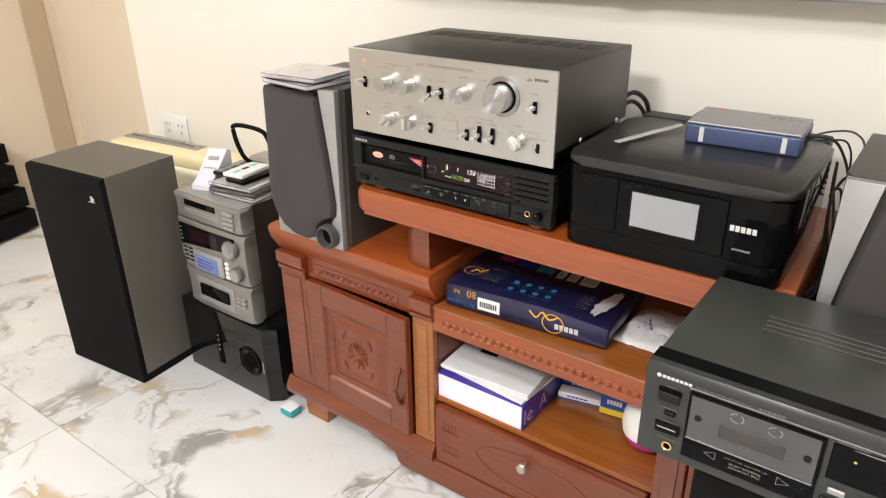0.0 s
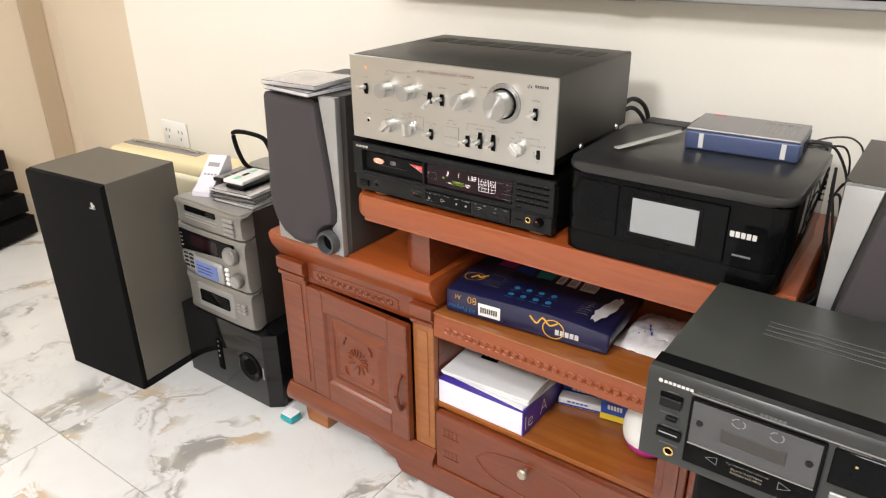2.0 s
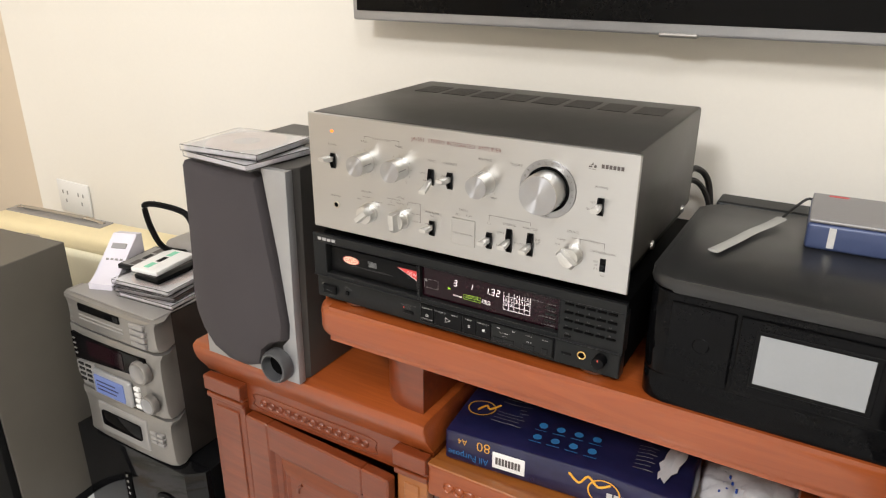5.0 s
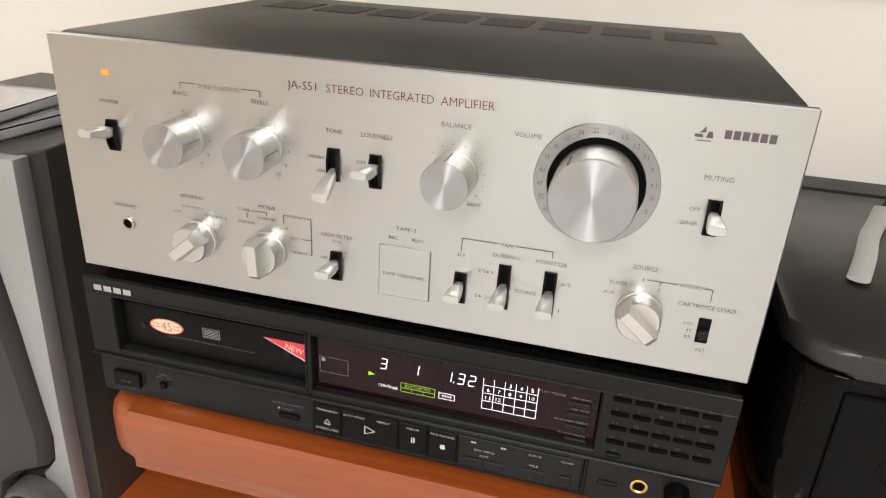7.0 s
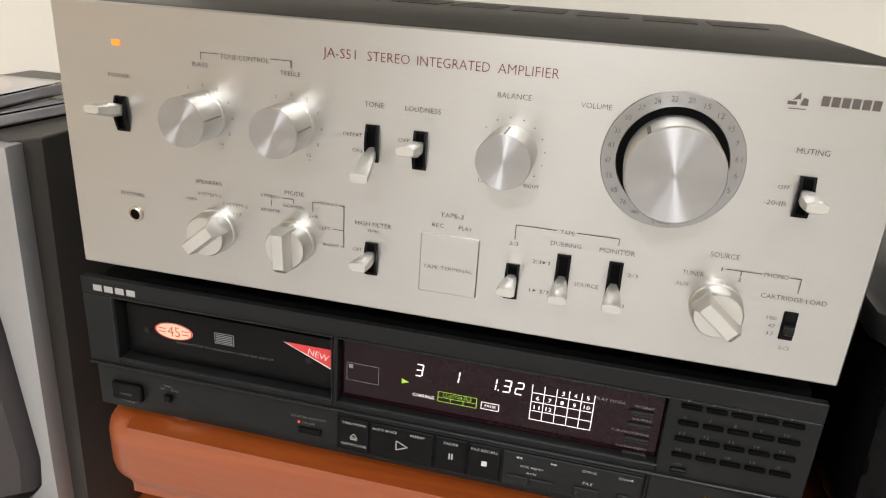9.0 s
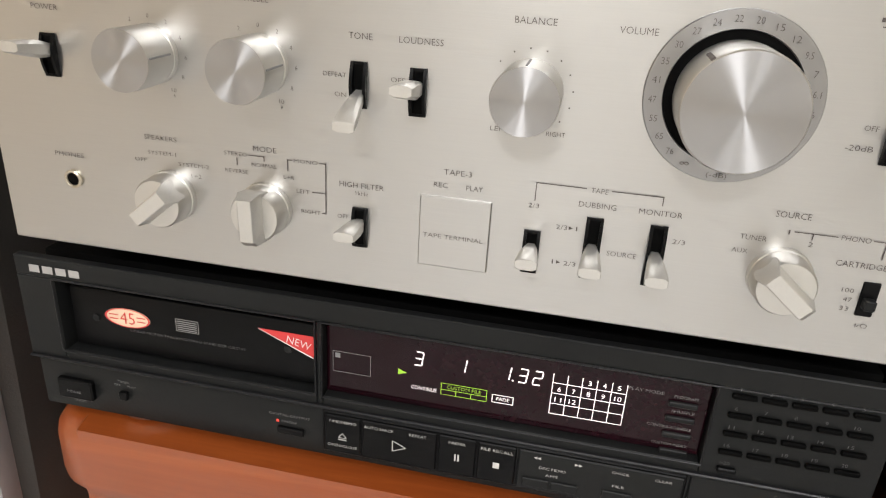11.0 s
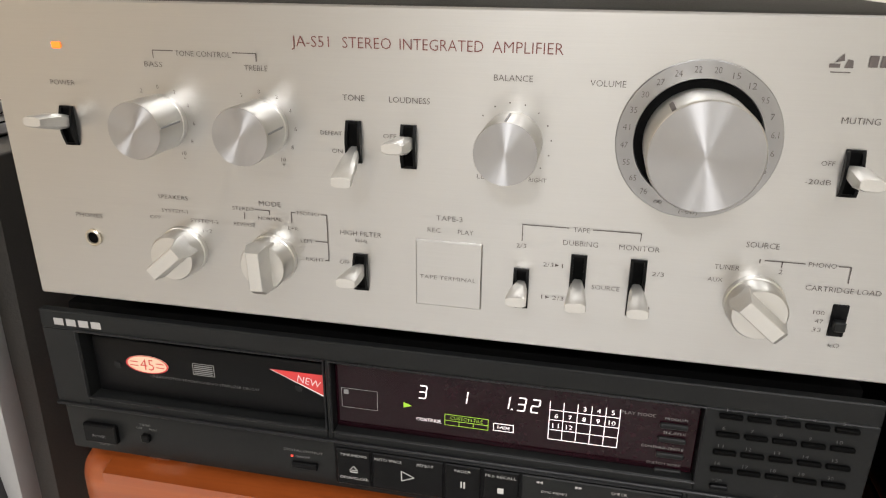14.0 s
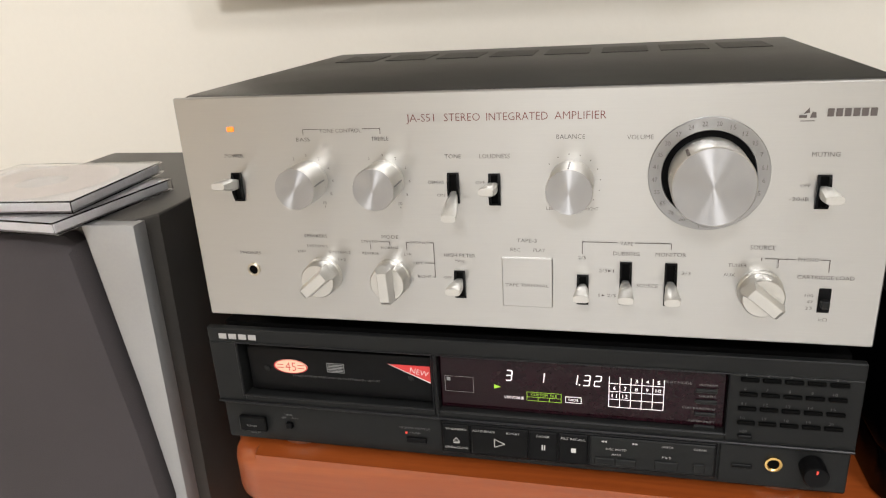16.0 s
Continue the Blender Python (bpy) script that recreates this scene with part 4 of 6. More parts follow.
def seg_digit(bm, ch, x, z, w, h, t=0.0006, lean=0.12):
    segs = {"0": "abcdef", "1": "bc", "2": "abged", "3": "abgcd", "4": "fgbc", "5": "afgcd", "6": "afgedc", "7": "abc", "8": "abcdefg", "9": "abcdfg"}[ch]
    lines = {"a": ((0, h), (w, h)), "g": ((0, h / 2), (w, h / 2)), "d": ((0, 0), (w, 0)), "b": ((w, h / 2), (w, h)), "c": ((w, 0), (w, h / 2)), "e": ((0, 0), (0, h / 2)), "f": ((0, h / 2), (0, h))}
    for s in segs:
        (xa, za), (xb, zb) = lines[s]
        if za == zb:
            q = ((xa + 0.0002, za - t / 2), (xb - 0.0002, za - t / 2), (xb - 0.0002, za + t / 2), (xa + 0.0002, za + t / 2))
        else:
            q = ((xa - t / 2, za + 0.0003), (xa + t / 2, za + 0.0003), (xa + t / 2, zb - 0.0003), (xa - t / 2, zb - 0.0003))
        bm.faces.new([bm.verts.new((x + px + pz * lean, YD, z + pz)) for px, pz in q])


for ch, x, w in (("3", 0.2070, 0.0038), ("1", 0.2300, 0.0022), ("1", 0.2525, 0.0012), ("3", 0.2580, 0.0038), ("2", 0.2650, 0.0038)):
    bm = bmesh.new()
    seg_digit(bm, ch, x, ZD + 0.0705, w, 0.0075)
    part("digit", bm, VFD, dw, "white glowing digit")
bm = bmesh.new()
flat_in(bm, 0.2552, ZD + 0.0703, 0.2560, ZD + 0.0711, YD)
part("lit_word", write_in(bmesh.new(), "CONTINUE", front(0.2060, YD, ZD + 0.0565), 0.0130, 0.0021), VFD, dw)
part("lit_word", write_in(bmesh.new(), "FADE", front(0.2488, YD, ZD + 0.0580), 0.0062, 0.0019), VFD, dw)
part("lit_frame", outline_in(bmesh.new(), 0.2465, ZD + 0.0566, 0.2570, ZD + 0.0612, YD, 0.0003), VFD, dw)
for i in range(6):
    flat_in(bm, 0.2745 + i * 0.0068 - 0.00015, ZD + 0.0560, 0.2745 + i * 0.0068 + 0.00015, ZD + 0.0785, YD)
for i in range(4):
    flat_in(bm, 0.2745, ZD + 0.0560 + i * 0.0058 - 0.00015, 0.3085, ZD + 0.0560 + i * 0.0058 + 0.00015, YD)
for i, n in enumerate((6, 7, 8, 9, 10, 11, 12)):
    part("grid_number", write_in(bmesh.new(), str(n), front(0.2779 + (i % 5) * 0.0068, YD, ZD + 0.0688 - (i // 5) * 0.0058), 0.0016 * len(str(n)), 0.0026, True), VFD, dw)
for i, n in enumerate((3, 4, 5)):
    part("grid_number", write_in(bmesh.new(), str(n), front(0.2779 + (i + 2) * 0.0068, YD, ZD + 0.0748), 0.0016, 0.0026, True), VFD, dw)
part("calendar_grid", bm, VFD, dw, "white glowing calendar grid")
bm = bmesh.new()
bm.faces.new([bm.verts.new((m3(x), YD, ZD + m3(z))) for x, z in ((199, 63.4), (203.6, 65), (199, 66.8))])
outline_in(bm, 0.2210, ZD + 0.0560, 0.2440, ZD + 0.0628, YD, 0.0003)
flat_in(bm, 0.2212, ZD + 0.0588, 0.2438, ZD + 0.0591, YD)
for x in (0.2285, 0.2360):
    flat_in(bm, x, ZD + 0.0560, x + 0.0003, ZD + 0.0590, YD)
write_in(bm, "CUSTOM FILE", front(0.2240, YD, ZD + 0.0598), 0.0170, 0.0020)
part("green_indicator", bm, VFDG, dw, "green glowing indicator")
bm = outline_in(bmesh.new(), 0.1650, ZD + 0.0590, 0.1850, ZD + 0.0710, YD, 0.0003)
flat_in(bm, 0.1663, ZD + 0.0672, 0.1690, ZD + 0.0700, YD)
write_in(bm, "PLAY MODE", front(0.3090, YD, ZD + 0.0765), 0.0160, 0.0018)
for s, z in (("PROGRAM", 0.0760), ("SHUFFLE", 0.0680), ("CONTINUE/SINGLE", 0.0590), ("CUSTOM INDEX", 0.0495)):
    w = 0.0012 * len(s) + 0.002
    write_in(bm, s, front(0.3400 - w, YD, ZD + z), w, 0.0015)
part("window_print", bm, GREYINK, dw)
for z in (0.0720, 0.0640, 0.0550, 0.0455):
    part("mode_button", bx((0.3275, 0.0070, ZD + z - 0.0005), (0.3405, 0.0095, ZD + z + 0.0022), 0.0005, 1), PANEL, dw)
# keypad
for r in range(4):
    for c in range(5):
        x, z = 0.3575 + c * 0.0124, DZ + 0.0828 - r * 0.0101
        part("number_key", bx((x - 0.0052, 0.0018, z - 0.0014), (x + 0.0052, 0.0042, z + 0.0010), 0.0005, 1), BLACKIN, up)
part("number_key", bx((0.3533, 0.0015, DZ + 0.0411), (0.3617, 0.0042, DZ + 0.0437), 0.0005, 1), BLACK, up)
bm = bmesh.new()
for i in range(20):
    s = str(i + 1)
    write_in(bm, s, front(0.3555 + (i % 5) * 0.0125, 0.0037, DZ + 0.0847 - (i // 5) * 0.0101), (0.0005 if s == "1" else 0.00125 * len(s)), 0.0019, True)
write_in(bm, ">20", front(0.3565, 0.0037, DZ + 0.0446), 0.0044, 0.0019, True)
part("key_print", bm, DIMPRINT, up)
bm = marks_in(bmesh.new(), 0.0, 0.031, DZ + 0.0905, 0.0042, 0.0037, 4)
part("maker_mark", bm, MARKGREY, up)
# lower strip
low = part("lower_front", bx((-0.0065, 0.0055, DZ + 0.0040), (0.4195, 0.0215, DZ + 0.0362), 0.0012, 2), PANEL, cd, "", True)
part("power_button", bx((0.0050, 0.0020, DZ + 0.0120), (0.0265, 0.0060, DZ + 0.0245), 0.0008, 1), BLACK, low)
part("timer_switch", bx((0.0425, 0.0025, DZ + 0.0165), (0.0475, 0.0060, DZ + 0.0215), 0.0006, 1), BLACK, low)
part("output_button", bx((0.1350, 0.0035, DZ + 0.0140), (0.1500, 0.0060, DZ + 0.0180), 0.0005, 1), BLACK, low)
part("output_lamp", bx((0.1345, 0.0050, DZ + 0.0205), (0.1357, 0.0056, DZ + 0.0217)), REDGLOW, low)
keys = part("key_panel", bx((0.1610, 0.0035, DZ + 0.0085), (0.3425, 0.0060, DZ + 0.0345), 0.0008, 1), BLACK, low)
for x0, x1 in ((0.1625, 0.1818), (0.1828, 0.2218), (0.2228, 0.2418), (0.2428, 0.2618)):
    part("transport_key", bx((x0, 0.0024, DZ + 0.0100), (x1, 0.0037, DZ + 0.0330), 0.0006, 1), BLACK, keys)
part("key_plate", bx((0.2630, 0.0026, DZ + 0.0100), (0.3412, 0.0037, DZ + 0.0330), 0.0006, 1), PANEL, keys)
for x0, x1, z0, z1 in ((0.2660, 0.2790, 0.0125, 0.0175), (0.2800, 0.2930, 0.0125, 0.0175), (0.3045, 0.3190, 0.0125, 0.0185), (0.3285, 0.3355, 0.0125, 0.0190)):
    part("small_key", bx((x0, 0.0014, DZ + z0), (x1, 0.0027, DZ + z1), 0.0004, 1), PANEL, keys)
YK = 0.0021
bm = bmesh.new()
for s, x, z, w in (("TIME/MEMO", 0.1722, 0.0290, 0.0150), ("OPEN/CLOSE", 0.1722, 0.0140, 0.0160), ("AUTO SPACE", 0.1915, 0.0290, 0.0155), ("REPEAT", 0.2120, 0.0290, 0.0090), ("FADER", 0.2322, 0.0290, 0.0085), ("FILE RECALL", 0.2523, 0.0290, 0.0160)):
    write_in(bm, s, front(x, YK, DZ + z), w, 0.0017, True)
for s, x, z, w in (("CHECK", 0.3120, 0.0290, 0.0080), ("FILE", 0.3120, 0.0210, 0.0055), ("CLEAR", 0.3320, 0.0290, 0.0080), ("DISC MEMO", 0.2800, 0.0238, 0.0130), ("AMS", 0.2800, 0.0198, 0.0060)):
    write_in(bm, s, front(x, 0.0023, DZ + z), w, 0.0015, True)


def tri(bm, x, z, w, h, y=YK):
    bm.faces.new([bm.verts.new((x + a, y, DZ + z + b)) for a, b in ((-w / 2, -h / 2), (w / 2, 0), (-w / 2, h / 2))])


for (xa, za), (xb, zb) in (((-0.0022, 0), (0.0022, 0)), ((0.0022, 0), (0, 0.0028)), ((0, 0.0028), (-0.0022, 0))):
    d = Vector((xb - xa, 0, zb - za)).normalized() * 0.0002
    nrm, o = Vector((-d.z, 0, d.x)), Vector((0.1722, YK, DZ + 0.0200))
    p, q = o + Vector((xa, 0, za)), o + Vector((xb, 0, zb))
    bm.faces.new([bm.verts.new(v) for v in (p + nrm, q + nrm, q - nrm, p - nrm)])
flat_in(bm, 0.1700, DZ + 0.0185, 0.1744, DZ + 0.0192, YK)
for (xa, za), (xb, zb) in (((0.1990, 0.0178), (0.2060, 0.0210)), ((0.2060, 0.0210), (0.1990, 0.0242)), ((0.1990, 0.0242), (0.1990, 0.0178))):
    d = Vector((xb - xa, 0, zb - za)).normalized() * 0.00025
    nrm = Vector((-d.z, 0, d.x))
    p, q = Vector((xa, YK, DZ + za)), Vector((xb, YK, DZ + zb))
    bm.faces.new([bm.verts.new(v) for v in (p + nrm, q + nrm, q - nrm, p - nrm)])
for x in (0.2312, 0.2328):
    flat_in(bm, x, DZ + 0.0190, x + 0.0008, DZ + 0.0232, YK)
flat_in(bm, 0.2508, DZ + 0.0192, 0.2540, DZ + 0.0226, YK)
for x, sgn in ((0.2712, -1), (0.2730, -1), (0.2912, 1), (0.2930, 1)):
    tri(bm, x, 0.0300, 0.0018 * sgn, 0.0018, 0.0023)
part("key_print", bm, WHITEINK, keys)
bm = bmesh.new()
for s, x, z, w in (("POWER", 0.0157, 0.0165, 0.0085),):
    write_in(bm, s, front(x, 0.0017, DZ + z), w, 0.0017, True)
for s, x, z, w in (("ON/OFF", 0.0157, 0.0085, 0.0075), ("TIMER", 0.0450, 0.0265, 0.0070), ("OFF", 0.0410, 0.0240, 0.0040), ("PLAY", 0.0498, 0.0240, 0.0050), ("DIGITAL OUTPUT", 0.1420, 0.0245, 0.0230), ("ON/OFF", 0.1415, 0.0205, 0.0085)):
    write_in(bm, s, front(x, 0.0052, DZ + z), w, 0.0015, True)
part("strip_print", bm, GREYINK, low)
right = part("right_strip", bx((0.3440, 0.0040, DZ + 0.0060), (0.4190, 0.0058, DZ + 0.0350), 0.0006, 1), PANEL, low)
part("jack_ring", lathe((0.376, 0.0042, DZ + 0.0235), [(0.0052, 0), (0.0052, 0.0018), (0.0040, 0.0022), (0.0034, 0.0016), (0.0033, 0.0002)], 28), GOLD, right, "gold headphone socket", True)
part("jack_hole", lathe((0.376, 0.0042, DZ + 0.0235), [(0.0034, 0.0008), (0.0, 0.0008)], 20), BLACKIN, right)
part("level_knob", lathe((0.398, 0.0042, DZ + 0.0245), [(0.0075, 0), (0.0075, 0.012), (0.0068, 0.013), (0.0, 0.0132)], 28), BLACK, right, "", True)
part("edit_button", bx((0.3515, 0.0025, DZ + 0.0185), (0.3635, 0.0042, DZ + 0.0215), 0.0005, 1), BLACK, right)
# The knob's red mark is no lamp; a glow is added to it.
part("red_mark", bx((0.3976, -0.0095, DZ + 0.0276), (0.3984, -0.0088, DZ + 0.0298)), REDGLOW, right)
for x in (0.045, 0.385):
    for y in (0.032, 0.27):
        part("foot", lathe((0, 0, 0), [(0.0, 0), (0.021, 0), (0.022, 0.004), (0.020, 0.0085), (0.0, 0.0105)], 28), STEEL, cd, "flat silver foot", True).matrix_basis = Matrix.Translation(Vector((x, y, 0.706)) - Vector((0.206, 0.15, 0.695))) @ Matrix.Rotation(radians(90), 4, "X") @ Matrix.Translation(Vector((0.206, 0.15, 0.695)))

# ---- on the cabinet ----


def rounded(x0, y0, x1, y1, r, n=6, corners=(1, 1, 1, 1)):
    """A rectangle in plan with round corners."""
    out = []
    for k, (cx, cy, a0) in enumerate(((x0 + r, y0 + r, 180), (x1 - r, y0 + r, 270), (x1 - r, y1 - r, 0), (x0 + r, y1 - r, 90))):
        if corners[k]:
            out += [(cx + r * math.cos(radians(a0 + 90 * i / n)), cy + r * math.sin(radians(a0 + 90 * i / n))) for i in range(n + 1)]
        else:
            out.append(((x0, y0), (x1, y0), (x1, y1), (x0, y1))[k])
    return out


pr = thing("printer", (0.612, 0.15, 0.695), "glossy black desktop printer with a grey touch screen, on the cabinet", "printer")
part("lower_body", prism(rounded(0.441, 0.001, 0.766, 0.285, 0.026), 2, 0.6955, 0.7290, 0.002), GLOSS, pr, "", True)
part("body", prism(rounded(0.440, 0.000, 0.768, 0.290, 0.028), 2, 0.7295, 0.8245, 0.0015), GLOSS, pr, "", True)
part("scanner_lid", prism(rounded(0.438, -0.002, 0.770, 0.275, 0.030), 2, 0.8260, 0.8405, 0.0055, 3), LIDM, pr, "satin black scanner lid", True)
part("lid_hinge", bx((0.452, 0.2755, 0.8215), (0.758, 0.318, 0.8420), 0.004), PANEL, pr)
part("rear_body", bx((0.455, 0.2905, 0.70), (0.755, 0.315, 0.8210), 0.003), BLACK, pr)
cp = part("control_panel", bx((0.533, -0.0035, 0.7330), (0.690, 0.004, 0.8170), 0.002), GLOSS, pr, "tilting control panel")
part("screen_frame", bx((0.549, -0.0044, 0.7440), (0.656, -0.0034, 0.8065), 0.0006, 1), BLACK, cp)
part("touch_screen", bx((0.5530, -0.0052, 0.7490), (0.6505, -0.0043, 0.8025), 0.0003, 1), SCREENGREY, cp, "blank grey touch screen")
part("front_flap", bx((0.466, -0.0025, 0.7330), (0.530, 0.004, 0.8170), 0.002), GLOSS, pr)
part("power_button", lathe((0.500, -0.0024, 0.774), [(0.0085, 0), (0.0078, 0.0006), (0.0074, 0.0001), (0.0, 0.0002)], 28), GLOSS, pr)
part("maker_mark", marks_in(bmesh.new(), 0.694, 0.731, 0.7785, 0.0085, -0.0006, 5), WHITEINK, pr)
part("model_mark", marks_in(bmesh.new(), 0.701, 0.726, 0.7480, 0.0030, -0.0006, 8), GREYINK, pr)

rd = thing("radio", (0.649, 0.215, 0.8405), "small silver and blue portable radio lying on the printer", "radio", rz=2.5)
BASE[rd] = Vector((0, 0, 0))
part("body", bx((-0.084, -0.055, 0.0), (0.084, 0.055, 0.030), 0.004, 3), BLUEGREY, rd, "blue-grey side shell", True)
rt = part("top_face", bx((-0.083, -0.054, 0.0302), (0.083, 0.054, 0.0345), 0.002), TOPGREY, rd, "pale grey face")
bm = bmesh.new()
for i in range(7):
    for k in range(6):
        x, y = 0.024 + i * 0.0078, -0.035 + k * 0.0085
        box_in(bm, (x, y, 0.0343), (x + 0.0052, y + 0.0045, 0.0350))
part("speaker_slots", bm, SILVERDK, rt)
for i in range(4):
    bm = cyl((0.028 + i * 0.0135, 0.030, 0.0345), (0.028 + i * 0.0135, 0.030, 0.0372), 0.0042, 0.0038, 14)
    part("button", bm, SILVERDK, rt, "", True)
part("red_label", bx((-0.066, 0.042, 0.0344), (-0.045, 0.048, 0.0348)), RED, rt)
part("face_seam", bx((0.0155, -0.053, 0.0344), (0.0165, 0.053, 0.0347)), SILVERDK, rt)
for x in (-0.062, 0.058):
    part("corner_stripe", bx((x, -0.0556, 0.004), (x + 0.007, -0.0548, 0.027)), WHITEINK, rd, "white upright stripe")
part("socket_plate", bx((0.0836, -0.02, 0.008), (0.0848, 0.03, 0.024), 0.0004, 1), BLACK, rd)
st = thing("wrist_strap", (0.50, 0.10, 0.8408), "pale grey webbing wrist strap lying on the printer", "strap")
bm = tube([(0.536, 0.232, 0.8462), (0.526, 0.205, 0.8450), (0.512, 0.170, 0.8444), (0.500, 0.130, 0.8444), (0.490, 0.100, 0.8444), (0.485, 0.086, 0.8444)], 0.0066, 8, 5, 0.25)
part("webbing", bm, STRAPM, st, "", True)
part("cord", tube([(0.536, 0.232, 0.8462), (0.546, 0.252, 0.855), (0.558, 0.262, 0.866), (0.566, 0.262, 0.866)], 0.0016, 6, 4), RUBBER, st)


def shelf_speaker(name, x0, mirrored, label):
    """A bookshelf speaker: grey box, rounded cloth front, silver edge strip and a port."""
    ob = thing(name, (x0 + 0.095, 0.14, 0.5355), label, "speaker", "pair of shelf speakers")
    w, h, z0, yf = 0.202, 0.333, 0.5355, 0.030

    def X(u):
        return x0 + (w - u if mirrored else u)
    def lean(bm):
        """The front leans: its foot stands further out than its top."""
        for v in bm.verts:
            if v.co.y < 0.1:
                v.co.y -= 0.009 * (1 - (v.co.z - z0) / h)
        return bm
    pts = [(X(0.0), yf + 0.012), (X(0.006), yf), (X(w - 0.010), yf), (X(w - 0.001), yf + 0.016), (X(w - 0.001), 0.262), (X(0.0), 0.262)]
    part("body", lean(prism(pts if not mirrored else pts[::-1], 2, z0, z0 + h, 0.0015)), GREYSIDE, ob, "dark grey cabinet")
    strip = [(X(0.153), z0 + h - 0.001), (X(w - 0.004), z0 + h - 0.001), (X(w - 0.003), z0 + 0.10), (X(w - 0.001), z0 + 0.001), (X(w - 0.026), z0 + 0.0005), (X(w - 0.030), z0 + 0.060), (X(w - 0.014), z0 + 0.075), (X(w - 0.013), z0 + 0.10), (X(0.176), z0 + 0.20)]
    part("silver_strip", lean(prism(strip, 1, yf - 0.011, yf + 0.004, 0.0015)), SILVER, ob, "silver strip narrowing to the foot", True)
    # cloth front: widest below the middle, round at the bottom
    top, prof = [], []
    for u, z in ((0.004, 0.324), (0.003, 0.24), (0.001, 0.16), (-0.003, 0.115), (0.000, 0.080), (0.012, 0.048), (0.034, 0.022), (0.066, 0.008), (0.098, 0.006), (0.132, 0.018), (0.138, 0.044), (0.156, 0.060), (0.181, 0.072), (0.184, 0.100), (0.176, 0.160), (0.164, 0.230), (0.149, 0.318), (0.140, 0.324)):
        prof.append((X(u), z0 + z))
    bm = bmesh.new()
    cx, cz = X(0.082), z0 + 0.16
    rows = []
    for f, y in ((1.0, yf - 0.001), (1.0, yf - 0.014), (0.965, yf - 0.021), (0.80, yf - 0.0255), (0.45, yf - 0.0275)):
        rows.append([bm.verts.new((cx + (px - cx) * f, y, cz + (pz - cz) * (0.5 + f / 2 if f < 0.9 else f))) for px, pz in prof])
    for p, q in zip(rows, rows[1:]):
        for i in range(len(p)):
            bm.faces.new((p[i], p[(i + 1) % len(p)], q[(i + 1) % len(p)], q[i]))
    bm.faces.new(rows[-1])
    part("grille", lean(bm), MESHG, ob, "grey cloth grille with a rounded bottom", True)
    c = (X(0.166), yf - 0.012, z0 + 0.0285)
    port = part("port", lean(lathe(c, [(0.0265, 0.0), (0.0265, 0.012), (0.0235, 0.0185), (0.0205, 0.019), (0.0195, 0.012), (0.0165, 0.002)], 36)), PORTGREY, ob, "round bass port", True)
    part("port_hole", lean(lathe(c, [(0.0185, 0.004), (0.0, 0.004)], 24)), BLACKIN, port)
    base = [(X(0.004), z0 + 0.0005), (X(w - 0.003), z0 + 0.0005), (X(w - 0.003), z0 + 0.030), (X(0.12), z0 + 0.014), (X(0.06), z0 + 0.010), (X(0.016), z0 + 0.030), (X(0.004), z0 + 0.055)]
    part("silver_foot", lean(prism(base, 1, yf - 0.008, yf + 0.003, 0.001)), SILVERDK, ob, "", True)
    a, b = sorted((X(0.048), X(0.082)))
    part("maker_mark", lean(marks_in(bmesh.new(), a + 0.012, b, z0 + 0.040, 0.0042, yf - 0.0262, 6)), WHITEINK, ob)
    return ob


shelf_speaker("shelf_speaker", -0.262, False, "dark grey shelf speaker with silver strip on the cabinet")
shelf_speaker("shelf_speaker", 0.812, True, "dark grey shelf speaker with silver strip beside the printer")


def jewel_case(x, y, z, rz, label, inlay, w=0.142, d=0.125, h=0.0098):
    ob = thing("disc_case", (x, y, z), label, "CD case", "disc cases", rz, True)
    part("inlay", bx((-w / 2 + 0.006, -d / 2 + 0.003, 0.0012), (w / 2 - 0.003, d / 2 - 0.003, h - 0.002), 0.0005, 1), inlay, ob)
    if inlay is CLEARMILK:
        bm = bmesh.new()
        for r0, r1, zz in ((0.0585, 0.020, h - 0.0018),):
            for i in range(40):
                a, b = 2 * math.pi * i / 40, 2 * math.pi * (i + 1) / 40
                bm.faces.new([bm.verts.new((r * math.cos(t), r * math.sin(t), zz)) for r, t in ((r0, a), (r0, b), (r1, b), (r1, a))])
        part("disc", bm, DISCM, ob, "pale disc seen through the lid")
    shell = bmesh.new()
    box_in(shell, (-w / 2, -d / 2, h - 0.0012), (w / 2, d / 2, h), 0.0004, 1)
    box_in(shell, (-w / 2, -d / 2, 0), (w / 2, d / 2, 0.0011), 0.0004, 1)
    for a, b in (((-w / 2, -d / 2), (-w / 2 + 0.0011, d / 2)), ((w / 2 - 0.0011, -d / 2), (w / 2, d / 2)), ((-w / 2 + 0.0011, -d / 2), (w / 2 - 0.0011, -d / 2 + 0.0011)), ((-w / 2 + 0.0011, d / 2 - 0.0011), (w / 2 - 0.0011, d / 2))):
        box_in(shell, (*a, 0.0011), (*b, h - 0.0012))
    part("shell", shell, CLEAR, ob, "clear plastic shell")
    return ob


jewel_case(-0.168, 0.058, 0.8690, -6, "clear disc case lying on the shelf speaker", CLEARMILK)
jewel_case(-0.178, 0.066, 0.8790, 4, "clear disc case on top of another", CLEARMILK)

# ---- television ----
tv = thing("television", (0.38, 0.38, 1.041), "large flat television with a silver lower bezel, hung on the wall", "television")
part("back_shell", bx((-0.170, 0.372, 1.060), (0.930, 0.4085, 1.66), 0.006), BLACK, tv)
bz = part("bezel", bx((-0.186, 0.345, 1.041), (0.946, 0.3715, 1.690), 0.004, 3), SILVER, tv, "thin silver bezel", True)
